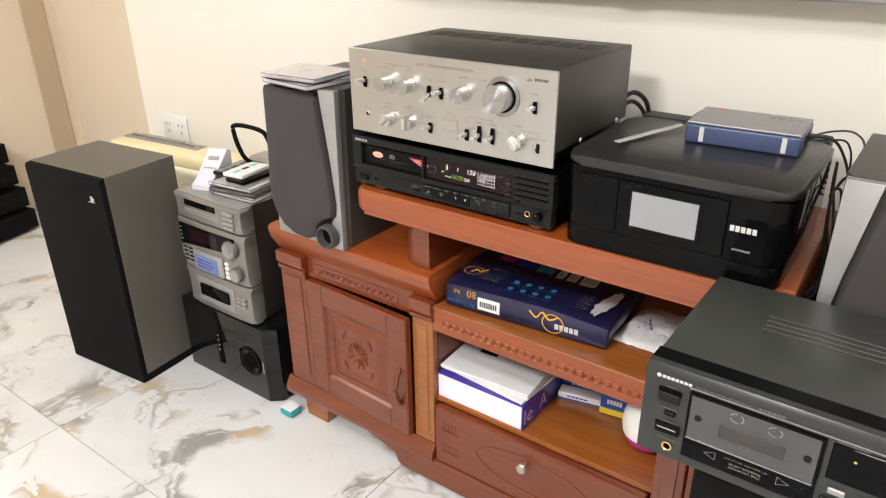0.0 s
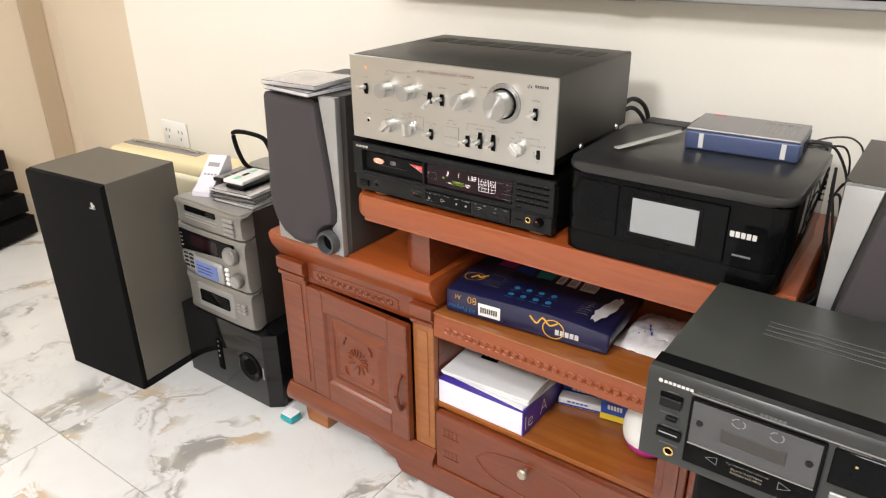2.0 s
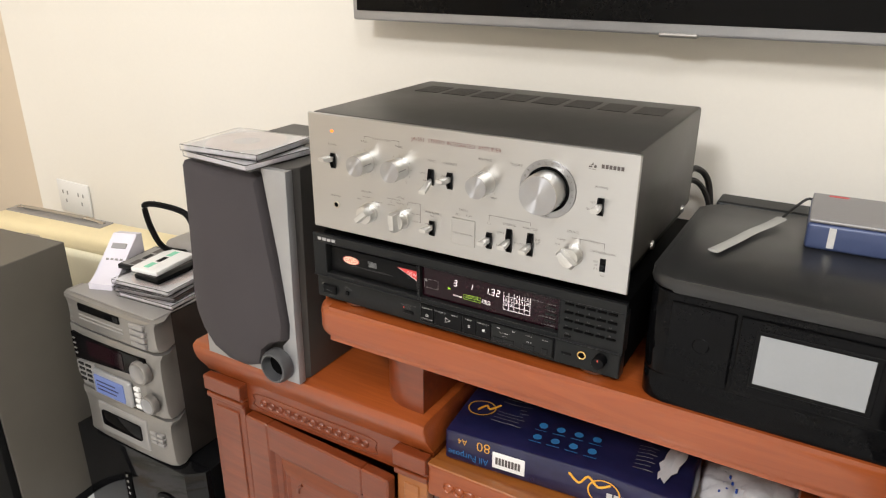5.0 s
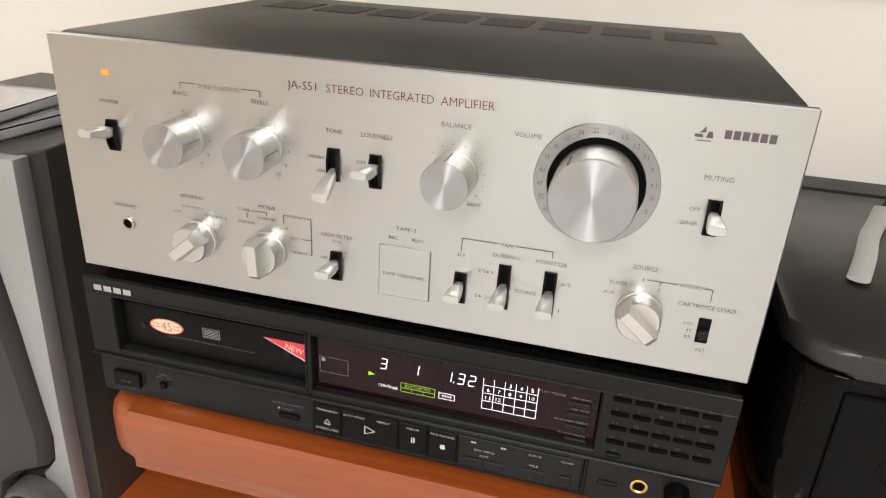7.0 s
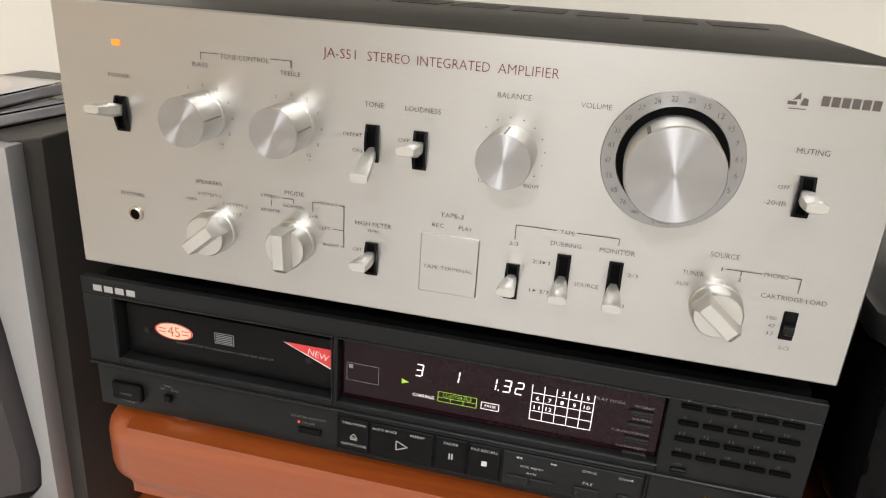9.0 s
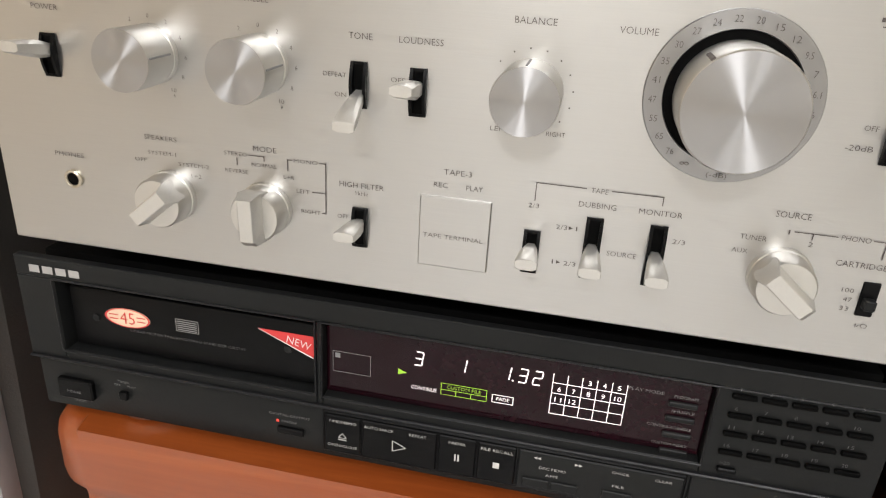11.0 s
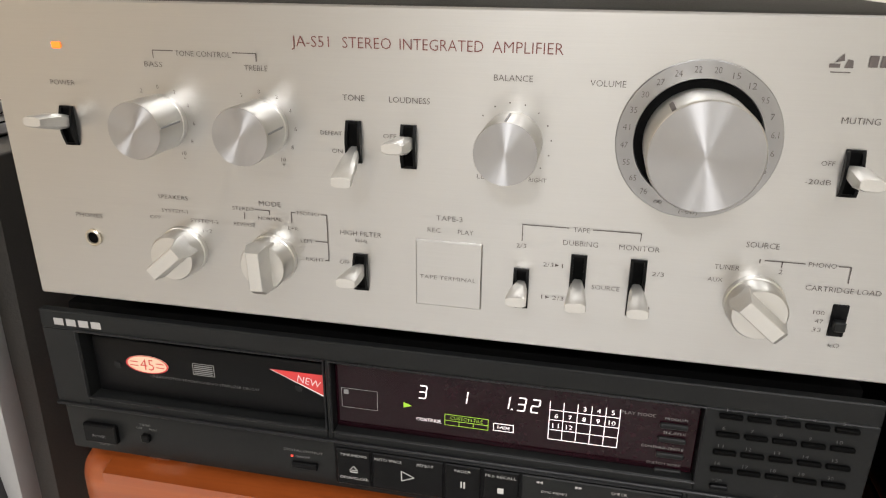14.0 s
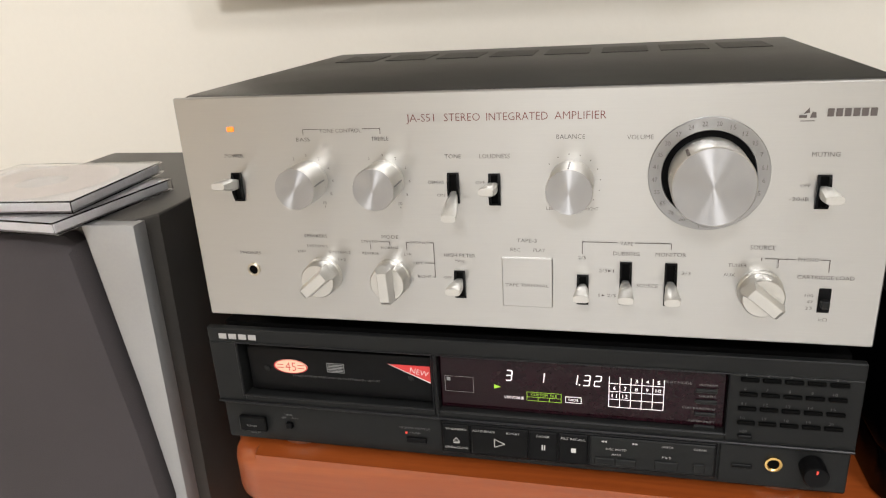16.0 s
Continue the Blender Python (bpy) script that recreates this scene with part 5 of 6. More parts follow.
part("screen", bx((-0.176, 0.3435, 1.0565), (0.936, 0.3452, 1.680), 0.0006, 1), GLOSS, tv, "dark glossy screen, switched off")
part("sensor_lip", bx((0.335, 0.3425, 1.0385), (0.387, 0.360, 1.0445), 0.0025), MINISILVER, bz)
part("wall_bracket", bx((0.2, 0.395, 1.2), (0.56, 0.4098, 1.5)), BLACK, tv)

# ---- shelf contents ----
rm = thing("paper_box", (0.3265, 0.176, 0.4618), "torn navy copy-paper wrapper with printed icons, on the upper shelf", "paper pack", rz=4.5)
BASE[rm] = Vector((0, 0, 0))
bm = bx((-0.168, -0.105, 0.0), (0.168, 0.105, 0.052), 0.004, 2)
bmesh.ops.subdivide_edges(bm, edges=list(bm.edges), cuts=2, use_grid_fill=True)
for v in bm.verts:
    if v.co.z > 0.01:
        v.co += Vector((0, 0, 0.004 * noise.noise(v.co * 22) - max(0, v.co.x - 0.11) * 0.15))
    if v.co.x > 0.15:
        v.co += 0.010 * Vector((noise.noise(v.co * 40), 0.6 * noise.noise(v.co * 40 + Vector((3, 1, 2))), 0))
part("wrapper", bm, NAVY, rm, "", True)


def top_z(x, y):
    """The height of the uneven top of the pack."""
    return 0.0536 + 0.004 * noise.noise(Vector((x, y, 0.052)) * 22) - max(0, x - 0.11) * 0.15


def on_top(bm, ring):
    """A flat print on the top, from a ring of places."""
    cx, cy = sum(p[0] for p in ring) / len(ring), sum(p[1] for p in ring) / len(ring)
    c, vs = bm.verts.new((cx, cy, top_z(cx, cy))), [bm.verts.new((x, y, top_z(x, y))) for x, y in ring]
    for a, b in zip(vs, vs[1:] + vs[:1]):
        bm.faces.new((c, a, b))


def patch(bm, x0, y0, x1, y1, n=4):
    on_top(bm, [(x0 + (x1 - x0) * i / n, y0) for i in range(n)] + [(x1, y0 + (y1 - y0) * i / n) for i in range(n)] + [(x1 - (x1 - x0) * i / n, y1) for i in range(n)] + [(x0, y1 - (y1 - y0) * i / n) for i in range(n)])


for i in range(4):
    for k in range(2):
        bm = bmesh.new()
        cx, cy = -0.042 + i * 0.026, -0.068 + k * 0.028
        on_top(bm, [(cx + 0.0062 * math.cos(a), cy + 0.0062 * math.sin(a)) for a in [2 * math.pi * q / 14 for q in range(14)]])
        patch(bm, cx - 0.009, cy - 0.0125, cx + 0.009, cy - 0.0112, 2)
        part("round_icon", bm, CYAN, rm)
bm = bmesh.new()
for i in range(10):
    patch(bm, -0.115 + 0.001 * (i % 3), -0.062 + i * 0.0088, -0.070 - 0.006 * (i % 2), -0.0608 + i * 0.0088, 3)
for i in range(7):
    patch(bm, 0.092, -0.075 + i * 0.0085, 0.118 - 0.004 * (i % 2), -0.0739 + i * 0.0085, 3)
part("printed_lines", bm, GREYINK, rm)
for x0, x1, y0, m in ((-0.120, -0.084, 0.030, PINK), (-0.076, -0.040, 0.026, BLUE), (-0.032, 0.004, 0.022, TEAL), (0.014, 0.030, 0.016, WHITE), (0.038, 0.058, 0.014, WHITE), (0.066, 0.098, 0.012, WHITE)):
    bm = bmesh.new()
    patch(bm, x0, y0, x1, y0 + 0.038)
    pn = part("printed_panel", bm, m, rm)
    if m is WHITE:
        bm = bmesh.new()
        for q in range(int((x1 - x0 - 0.004) / 0.0045)):
            patch(bm, x0 + 0.004 + q * 0.0045, y0 + 0.008, x0 + 0.006 + q * 0.0045, y0 + 0.030, 2)
        for v in bm.verts:
            v.co.z += 0.0005
        part("printed_bars", bm, GREYINK, pn)
bm = bmesh.new()
cx, cy = -0.138, -0.040
for r in range(24):
    a, b = 2 * math.pi * r / 24, 2 * math.pi * (r + 1) / 24
    bm.faces.new([bm.verts.new((cx + q * math.cos(t), cy + q * math.sin(t), top_z(cx + q * math.cos(t), cy + q * math.sin(t)) + 0.0008)) for q, t in ((0.021, a), (0.021, b), (0.0192, b), (0.0192, a))])
tube_in(bm, [(x, y, top_z(x, y) + 0.0005) for x, y in ((cx - 0.004, cy - 0.006), (cx + 0.004, cy + 0.010), (cx + 0.012, cy + 0.002), (cx + 0.022, cy + 0.020))], 0.0016, 6, 4)
for r in range(28):
    a, b = 2 * math.pi * r / 28, 2 * math.pi * (r + 1) / 28
    bm.faces.new([bm.verts.new((0.064 + q * math.cos(t), -0.1062, 0.024 + 0.9 * q * math.sin(t))) for q, t in ((0.022, a), (0.022, b), (0.0198, b), (0.0198, a))])
tube_in(bm, [(0.016, -0.1058, 0.040), (0.030, -0.1058, 0.028), (0.042, -0.1058, 0.042), (0.056, -0.1058, 0.030), (0.072, -0.1058, 0.038)], 0.0016, 6, 4)
over = Matrix.Rotation(math.pi, 4, "Z")
write_in(bm, "80", front(-0.098, -0.1062, 0.045) @ over, 0.020, 0.016)
write_in(bm, "A4", front(-0.133, -0.1062, 0.042) @ over, 0.014, 0.010)
part("amber_mark", bm, ORANGE, rm)
bm = write_in(bmesh.new(), "All Purpose", front(-0.100, -0.1062, 0.019) @ over, 0.062, 0.011)
part("blue_words", bm, CYAN, rm)
bm = bmesh.new()
box_in(bm, (-0.094, -0.1068, 0.010), (-0.046, -0.1048, 0.036), 0.0006, 1)
part("white_sticker", bm, WHITE, rm)
part("pale_mark", marks_in(bmesh.new(), 0.068, 0.116, 0.020, 0.011, -0.1062, 5), WHITEINK, rm)
part("sticker_print", marks_in(bmesh.new(), -0.089, -0.051, 0.023, 0.012, -0.1071, 8), INK, rm)
bm = bmesh.new()
on_top(bm, [(0.140 + (0.012 + 0.006 * noise.noise(Vector((q * 0.9, 2, 3)))) * math.cos(a) + 0.010 * math.sin(a), -0.028 + (0.055 + 0.022 * noise.noise(Vector((q * 1.3, 7, 1)))) * math.sin(a)) for q, a in [(q, 2 * math.pi * q / 26) for q in range(26)]])
for v in bm.verts:
    v.co.z += 0.0012
part("torn_paper", bm, PAPER, rm, "ragged white torn edge")

bag = thing("plastic_bag", (0.545, 0.19, 0.4585), "crinkled clear plastic bag holding white parts, on the upper shelf", "bag")
bm = bmesh.new()
n, rows = 26, []
for i in range(n + 1):
    row = []
    for k in range(n + 1):
        u, v = 2 * i / n - 1, 2 * k / n - 1
        env = max(0.0, (1 - abs(u) ** 3) * (1 - abs(v) ** 3)) ** 0.6
        p = Vector((u * 3.0, v * 3.0, 0.5))
        z = env * (0.015 + 0.005 * noise.noise(p * 0.7) + 0.006 * abs(noise.noise(p * 1.1)) - 0.005 * abs(noise.noise(p * 2.6 + Vector((4, 2, 1)))) - 0.004 * abs(noise.noise(p * 4.3 + Vector((1, 6, 3)))))
        row.append(bm.verts.new((0.556 + u * 0.062 + 0.006 * v + 0.004 * noise.noise(p * 1.3), 0.205 + v * 0.074 + 0.004 * noise.noise(p * 1.7), 0.4592 + max(0.0, z) + 0.002 * env)))
    rows.append(row)
for p, q in zip(rows, rows[1:]):
    for k in range(n):
        bm.faces.new((p[k], p[k + 1], q[k + 1], q[k]))
bm.faces.new([r[0] for r in rows] + rows[-1][1:] + [r[n] for r in rows[-2::-1]] + rows[0][-2:0:-1])
part("crinkled_film", bm, BAGM, bag, "", True)
bm = bmesh.new()
for x, y in ((0.530, 0.180), (0.556, 0.200), (0.580, 0.185), (0.540, 0.230), (0.570, 0.240)):
    cyl_in(bm, (x, y, 0.4600), (x, y, 0.4725), 0.013, 0.012, 14)
part("white_contents", bm, WHITE, bag)
for k, (x, y) in enumerate(((0.528, 0.168), (0.536, 0.176), (0.531, 0.188), (0.541, 0.192), (0.536, 0.206), (0.548, 0.180))):
    part("printed_dot", cyl((x, y, 0.470), (x, y, 0.4785 + 0.001 * (k % 2)), 0.0016, n=8), BLUE, bag)

bk = thing("paper_ream", (0.255, 0.13, 0.2365), "white and purple ream of copy paper on the lower shelf", "paper pack")
part("block", bx((0.1515, 0.050, 0.2365), (0.3560, 0.212, 0.2935), 0.002), PAPERSIDE, bk, "white front face")
wrap = part("wrapper_end", bx((0.3562, 0.0485, 0.2365), (0.3595, 0.214, 0.2940), 0.001), PURPLE, bk, "purple end of the wrapper")
part("wrapper_top", bx((0.1512, 0.048, 0.2937), (0.3594, 0.214, 0.2960), 0.001), PURPLE, bk)
bm = bmesh.new()
for words, y, w in (("le", 0.056, 0.032), ("A", 0.118, 0.030)):
    write_in(bm, words, pose(0.3599, y, 0.247, 90, 0, 90), w, 0.034)
part("pale_mark", bm, WHITE, wrap)
for i, (x, y, rz, z, h) in enumerate(((0.254, 0.134, -5, 0.2963, 0.006), (0.252, 0.134, 1, 0.3028, 0.006), (0.250, 0.132, 3, 0.3093, 0.006))):
    pk = thing("paper_stack", (x, y, z), "loose white paper sheets lying on the ream", "papers", "loose papers", rz, True)
    bm = bx((-0.098, -0.074, 0.0), (0.108, 0.072, h), 0.001, 1)
    bmesh.ops.subdivide_edges(bm, edges=list(bm.edges), cuts=4, use_grid_fill=True)
    for v in bm.verts:
        v.co.z += 0.0016 * noise.noise(v.co * 14 + Vector((i, 0, 0))) * (v.co.z > h * 0.6)
    part("paper_block", bm, PAPER, pk)
    if i == 2:
        lb = part("printed_label", bx((-0.050, 0.010, h), (-0.010, 0.034, h + 0.0022)), BLACK, pk, "black printed label")
        bm = bmesh.new()
        for k in range(3):
            cyl_in(bm, (-0.042 + k * 0.012, 0.022, h + 0.002), (-0.042 + k * 0.012, 0.022, h + 0.0026), 0.003, n=12)
        part("label_mark", bm, WHITE, lb)

for x, y, rz, w, d, h, m, lab in ((0.408, 0.255, 10, 0.11, 0.05, 0.034, BLUE, "blue and white carton on the lower shelf"), (0.412, 0.212, 12, 0.10, 0.030, 0.018, WHITE, "small white and blue carton on the lower shelf"), (0.488, 0.240, 8, 0.070, 0.085, 0.050, BLUE, "blue carton with a yellow base band")):
    c = thing("carton", (x, y, 0.2365), lab, "box", "cartons on the shelf", rz, True)
    part("box", bx((-w / 2, -d / 2, 0), (w / 2, d / 2, h), 0.0015, 1), m, c)
    part("stripe", bx((-w / 2 - 0.0004, -d / 2 - 0.0005, 0.002), (w / 2 + 0.0004, -d / 2 + 0.001, h * 0.32)), YELLOW if h > 0.04 else (WHITE if m is BLUE else BLUE), c)
    part("mark", marks_in(bmesh.new(), -w * 0.30, w * 0.15, h * 0.66, h * 0.22, -d / 2 - 0.0005, 5), WHITE if m is BLUE else BLUE, c)

ball = thing("egg_toy", (0.578, 0.150, 0.2365), "white and magenta glossy egg-shaped container on the lower shelf", "container")
prof = [(0.0, 0.0)] + [(0.051 * math.sin(a) * (1 + 0.10 * math.cos(a)), 0.062 * (1 - math.cos(a))) for a in [math.pi * i / 16 for i in range(1, 16)]] + [(0.0, 0.124)]
for nm, lo, hi, m, lab in (("lower_shell", 0, 7, PINK, "magenta lower half"), ("upper_shell", 6, 17, WHITE, "white upper half")):
    bm = lathe((0, 0, 0), [(r * (1.01 if nm == "lower_shell" else 1), d) for r, d in prof[lo:hi]], 36)
    bmesh.ops.transform(bm, matrix=Matrix.Translation((0.578, 0.150, 0.2365)) @ Matrix.Rotation(radians(-90), 4, "X"), verts=bm.verts)
    part(nm, bm, m, ball, lab, True)

# ---- beside the cabinet ----
sub = thing("subwoofer", (-0.536, 0.19, 0), "black box subwoofer with a round port, standing on the tiles", "subwoofer")
part("body", bx((-0.715, 0.0585, 0.004), (-0.357, 0.360, 0.222), 0.004), BLACK, sub, "", True)
fp = part("front_panel", prism([(-0.716, 0.020), (-0.388, 0.020), (-0.358, 0.046), (-0.358, 0.058), (-0.716, 0.058)], 2, 0.0005, 0.2215, 0.003), SUBGLOSS, sub, "glossy black front", True)
c = (-0.448, 0.0205, 0.107)
port = part("port", lathe(c, [(0.044, 0.0), (0.043, 0.004), (0.036, 0.006), (0.028, 0.003), (0.022, 0.0005)], 40), GLOSS, fp, "flared bass port", True)
part("port_hole", lathe(c, [(0.026, 0.0012), (0.0, 0.0012)], 28), BLACKIN, port)
bm = bmesh.new()
box_in(bm, (-0.582, 0.0175, 0.055), (-0.560, 0.0215, 0.150), 0.003)
sl = part("connector_plate", bm, BLACKIN, fp)
bm = bmesh.new()
for z in (0.10, 0.115, 0.13, 0.145):
    cyl_in(bm, (-0.571, 0.0178, z), (-0.571, 0.0165, z), 0.0035, n=10)
part("terminals", bm, STEEL, sl)
part("maker_mark", marks_in(bmesh.new(), -0.398, -0.392, 0.105, 0.036, 0.0193, 1), GREYINK, fp)

mini = thing("mini_stereo", (-0.54, 0.16, 0.2225), "silver stacked mini stereo system standing on the subwoofer", "stereo system")
X0, X1, YF = -0.669, -0.414, 0.018
part("body", bx((X0 + 0.010, 0.050, 0.2225), (X1 - 0.004, 0.310, 0.5380), 0.006), MINISIDE, mini, "dark grey metal casing", True)
bm = bmesh.new()
for cz in (0.470, 0.432, 0.300):
    for k in range(9):
        box_in(bm, (X1 - 0.0045, 0.185 + k * 0.006, cz - 0.011), (X1 - 0.0033, 0.188 + k * 0.006, cz + 0.011))
part("side_vents", bm, SILVERDK, mini)


def fascia(name, z0, z1, bulge, label):
    """A silver front with a bowed face and a lip at each end."""
    bm, rows = bmesh.new(), []
    for k in range(13):
        u = k / 12
        lip = 0.013 * abs(2 * u - 1) ** 3.5 * (1.0 if u > 0.5 else 0.55)
        ins = 0.004 if k in (0, 12) else 0.0
        xa, xb, y = X0 - lip * 0.5, X1 + lip, YF + ins - 0.3 * lip
        pts = [(xa, YF + 0.050), (xa, y + 0.018), (xa + 0.010, y + 0.004), (X0 + 0.05, YF + ins - bulge * 0.6), ((X0 + X1) / 2, YF + ins - bulge), (X1 - 0.05, YF + ins - bulge * 0.6), (xb - 0.016, y + 0.003), (xb - 0.003, y + 0.010), (xb, y + 0.022), (X1 - 0.004, YF + 0.050)]
        rows.append([bm.verts.new((px, py, z0 + (z1 - z0) * u)) for px, py in pts])
    for p, q in zip(rows, rows[1:]):
        for i in range(len(p)):
            j = (i + 1) % len(p)
            bm.faces.new((p[i], p[j], q[j], q[i]))
    bm.faces.new(rows[0]), bm.faces.new(rows[-1])
    return part(name, bm, MINISILVER, mini, label, True)


f1 = fascia("disc_unit", 0.478, 0.5395, 0.003, "silver disc changer front")
f2 = fascia("tuner_unit", 0.336, 0.474, 0.003, "silver tuner and amplifier front")
f3 = fascia("cassette_unit", 0.228, 0.332, 0.003, "silver cassette deck front")
part("top_plate", bx((X0 + 0.006, 0.030, 0.5385), (X1 - 0.004, 0.310, 0.5420), 0.002), SILVERDK, mini)
YB = YF - 0.0040
part("disc_slot", bx((-0.615, YB - 0.001, 0.5180), (-0.495, YB + 0.012, 0.5340), 0.002), GLOSS, f1, "dark disc slot")
for z in (0.4985, 0.506):
    part("groove", bx((-0.618, YB + 0.000, z), (-0.490, YB + 0.008, z + 0.0035), 0.001, 1), SILVERDK, f1)
for k in range(4):
    z = 0.484 + k * 0.0125
    part("key", bx((-0.468, YB - 0.001, z), (-0.430, YB + 0.012, z + 0.0095), 0.002), SILVERDK, f1)
    if k < 3:
        part("key", bx((-0.655, YB + 0.006, z + 0.006), (-0.640, YB + 0.014, z + 0.011), 0.002), SILVERDK, f1)
dk = part("dark_panel", prism([(-0.655, 0.462), (-0.440, 0.462), (-0.440, 0.430), (-0.470, 0.418), (-0.560, 0.412), (-0.655, 0.404)], 1, YB - 0.0012, YB + 0.012, 0.0015), GLOSS, f2, "dark display panel")
part("display", bx((-0.608, YB - 0.002, 0.422), (-0.502, YB - 0.0010, 0.456), 0.0008, 1), SCREENGL, dk)
bm = bmesh.new()
for k in range(4):
    box_in(bm, (-0.650, YB - 0.003, 0.416 + k * 0.011), (-0.643, YB - 0.0010, 0.4195 + k * 0.011), 0.0006, 1)
part("small_keys", bm, MINISILVER, dk)
part("key_field", prism([(-0.655, 0.398), (-0.600, 0.404), (-0.600, 0.350), (-0.640, 0.350), (-0.655, 0.370)], 1, YB - 0.0008, YB + 0.012, 0.001), SILVERDK, f2)
for r in range(4):
    for k in range(2):
        part("key", bx((-0.648 + k * 0.022, YB - 0.003, 0.358 + r * 0.0115), (-0.632 + k * 0.022, YB - 0.0006, 0.364 + r * 0.0115), 0.0008, 1), PANEL, f2)
lf = part("screen_frame", bx((-0.604, YB - 0.008, 0.342), (-0.490, YB + 0.004, 0.398), 0.006, 3), SILVER, f2, "pale raised frame", True)
part("blue_screen", bx((-0.592, YB - 0.0095, 0.350), (-0.506, YB - 0.0078, 0.390), 0.002), LCDB, lf, "blue lit screen")
for k in range(3):
    part("screen_line", bx((-0.586, YB - 0.0099, 0.3585 + k * 0.009), (-0.530 + 0.008 * (k % 2), YB - 0.0094, 0.3610 + k * 0.009)), NAVY, lf)
bm = bmesh.new()
for k in range(4):
    box_in(bm, (-0.484, YB - 0.003, 0.346 + k * 0.0125), (-0.470, YB + 0.004, 0.354 + k * 0.0125), 0.001, 1)
part("silver_keys", bm, WHITE, f2)
for x, z, r, nm in ((-0.452, 0.433, 0.024, "volume_knob"), (-0.440, 0.368, 0.0195, "jog_dial")):
    k = part(nm, lathe((x, YB + 0.003, z), [(r, 0), (r, 0.010), (r * 0.92, 0.0135), (r * 0.80, 0.0145)], 40), MINISILVER, f2, "round silver dial", True)
    part("cap", lathe((x, YB + 0.003, z), [(r * 0.80, 0.0145), (r * 0.7, 0.0130), (0.0, 0.0125)], 40), SILVERDK if nm == "volume_knob" else SILVER, k, "", True)
dr = part("cassette_door", bx((-0.612, YB - 0.0015, 0.248), (-0.468, YB + 0.012, 0.318), 0.003), SILVERDK, f3)
part("cassette_window", bx((-0.600, YB - 0.0035, 0.268), (-0.484, YB - 0.0008, 0.302), 0.004), GLOSS, dr, "dark cassette window", True)
for r in range(3):
    for k in range(2):
        part("key", bx((-0.462 + k * 0.019, YB + 0.000, 0.292 + r * 0.010 - 0.020), (-0.446 + k * 0.019, YB + 0.012, 0.2985 + r * 0.010 - 0.020), 0.001, 1), SILVERDK, f3)
for x in (-0.65, -0.44):
    part("foot", cyl((x, 0.05, 0.2222), (x, 0.05, 0.230), 0.012), MINISILVER, mini)

# things on the mini stereo
jewel_case(-0.492, 0.128, 0.5425, 4, "clear disc case with a pale inlay on the stereo", CLEARMILK, 0.142, 0.125)
jewel_case(-0.500, 0.132, 0.5530, 9, "clear disc case with a grey inlay on the stereo", TOPGREY, 0.142, 0.125)
jewel_case(-0.508, 0.134, 0.5635, 6, "clear disc case with a pale inlay on the pile", CLEARMILK, 0.142, 0.125)


def cassette(x, y, z, rz, shell, label_m, label):
    ob = thing("cassette", (x, y, z), label, "cassette", "cassettes on the stereo", rz, True)
    bm = bx((-0.051, -0.032, 0.0), (0.051, 0.032, 0.0095), 0.0015, 2)
    part("shell", bm, shell, ob, "", True)
    lb = part("label", bx((-0.045, -0.018, 0.0094), (0.045, 0.028, 0.0100), 0.0003, 1), WHITE if label_m is GREEN else label_m, ob)
    part("window", bx((-0.012, -0.003, 0.0098), (0.012, 0.008, 0.0103)), BLACK, lb)
    for sx in (-1, 1):
        part("print", bx((sx * 0.030 - 0.012, -0.003, 0.0098), (sx * 0.030 + 0.012, 0.010, 0.0102)), label_m if label_m is GREEN else INK, lb)
    return ob


cassette(-0.578, 0.158, 0.5740, 98, PANEL, SILVERDK, "dark cassette in its case on the disc cases")
cassette(-0.503, 0.140, 0.5740, 92, BLACK, INK, "black cassette lying on the disc cases")
cassette(-0.520, 0.146, 0.5845, 97, WHITE, GREEN, "white cassette with mint green print on the pile")

ch = thing("white_gadget", (-0.628, 0.118, 0.5425), "white plastic battery charger with a small grey display", "charger", rz=20, local=True)
prof = [(-0.060, 0.0), (0.060, 0.0), (0.060, 0.076), (0.040, 0.080), (-0.034, 0.018), (-0.060, 0.012)]
cb = part("body", prism(prof, 0, -0.026, 0.026, 0.003), LILACW, ch, "", True)
bm = bx((-0.016, -0.004, -0.0005), (0.016, 0.008, 0.0012), 0.0005, 1)
bmesh.ops.transform(bm, matrix=Matrix.Translation((0, 0.016, 0.0600)) @ Matrix.Rotation(radians(40), 4, "X"), verts=bm.verts)
part("display", bm, TOPGREY, cb)
bm = bmesh.new()
for k in range(4):
    box_in(bm, (-0.017 + k * 0.010, -0.002, -0.0005), (-0.011 + k * 0.010, 0.002, 0.0012), 0.0004, 1)
bmesh.ops.transform(bm, matrix=Matrix.Translation((0, -0.006, 0.0420)) @ Matrix.Rotation(radians(40), 4, "X"), verts=bm.verts)
part("buttons", bm, TOPGREY, cb)

hc = thing("carry_case", (-0.56, 0.255, 0.5425), "low grey case with a black bail handle, behind the cassettes", "case")
part("body", bx((-0.622, 0.225, 0.5425), (-0.452, 0.300, 0.590), 0.016, 4), SILVERDK, hc, "", True)
part("lid_seam", bx((-0.6205, 0.2245, 0.570), (-0.4535, 0.3005, 0.572)), BLACK, hc)
part("handle", tube([(-0.552, 0.226, 0.575), (-0.556, 0.180, 0.600), (-0.570, 0.168, 0.640), (-0.582, 0.168, 0.682), (-0.574, 0.168, 0.692), (-0.548, 0.172, 0.695), (-0.505, 0.178, 0.692), (-0.480, 0.182, 0.684), (-0.468, 0.184, 0.665), (-0.460, 0.190, 0.630), (-0.458, 0.226, 0.580)], 0.0060, 8, 5), BLACK, hc, "bent black handle", True)

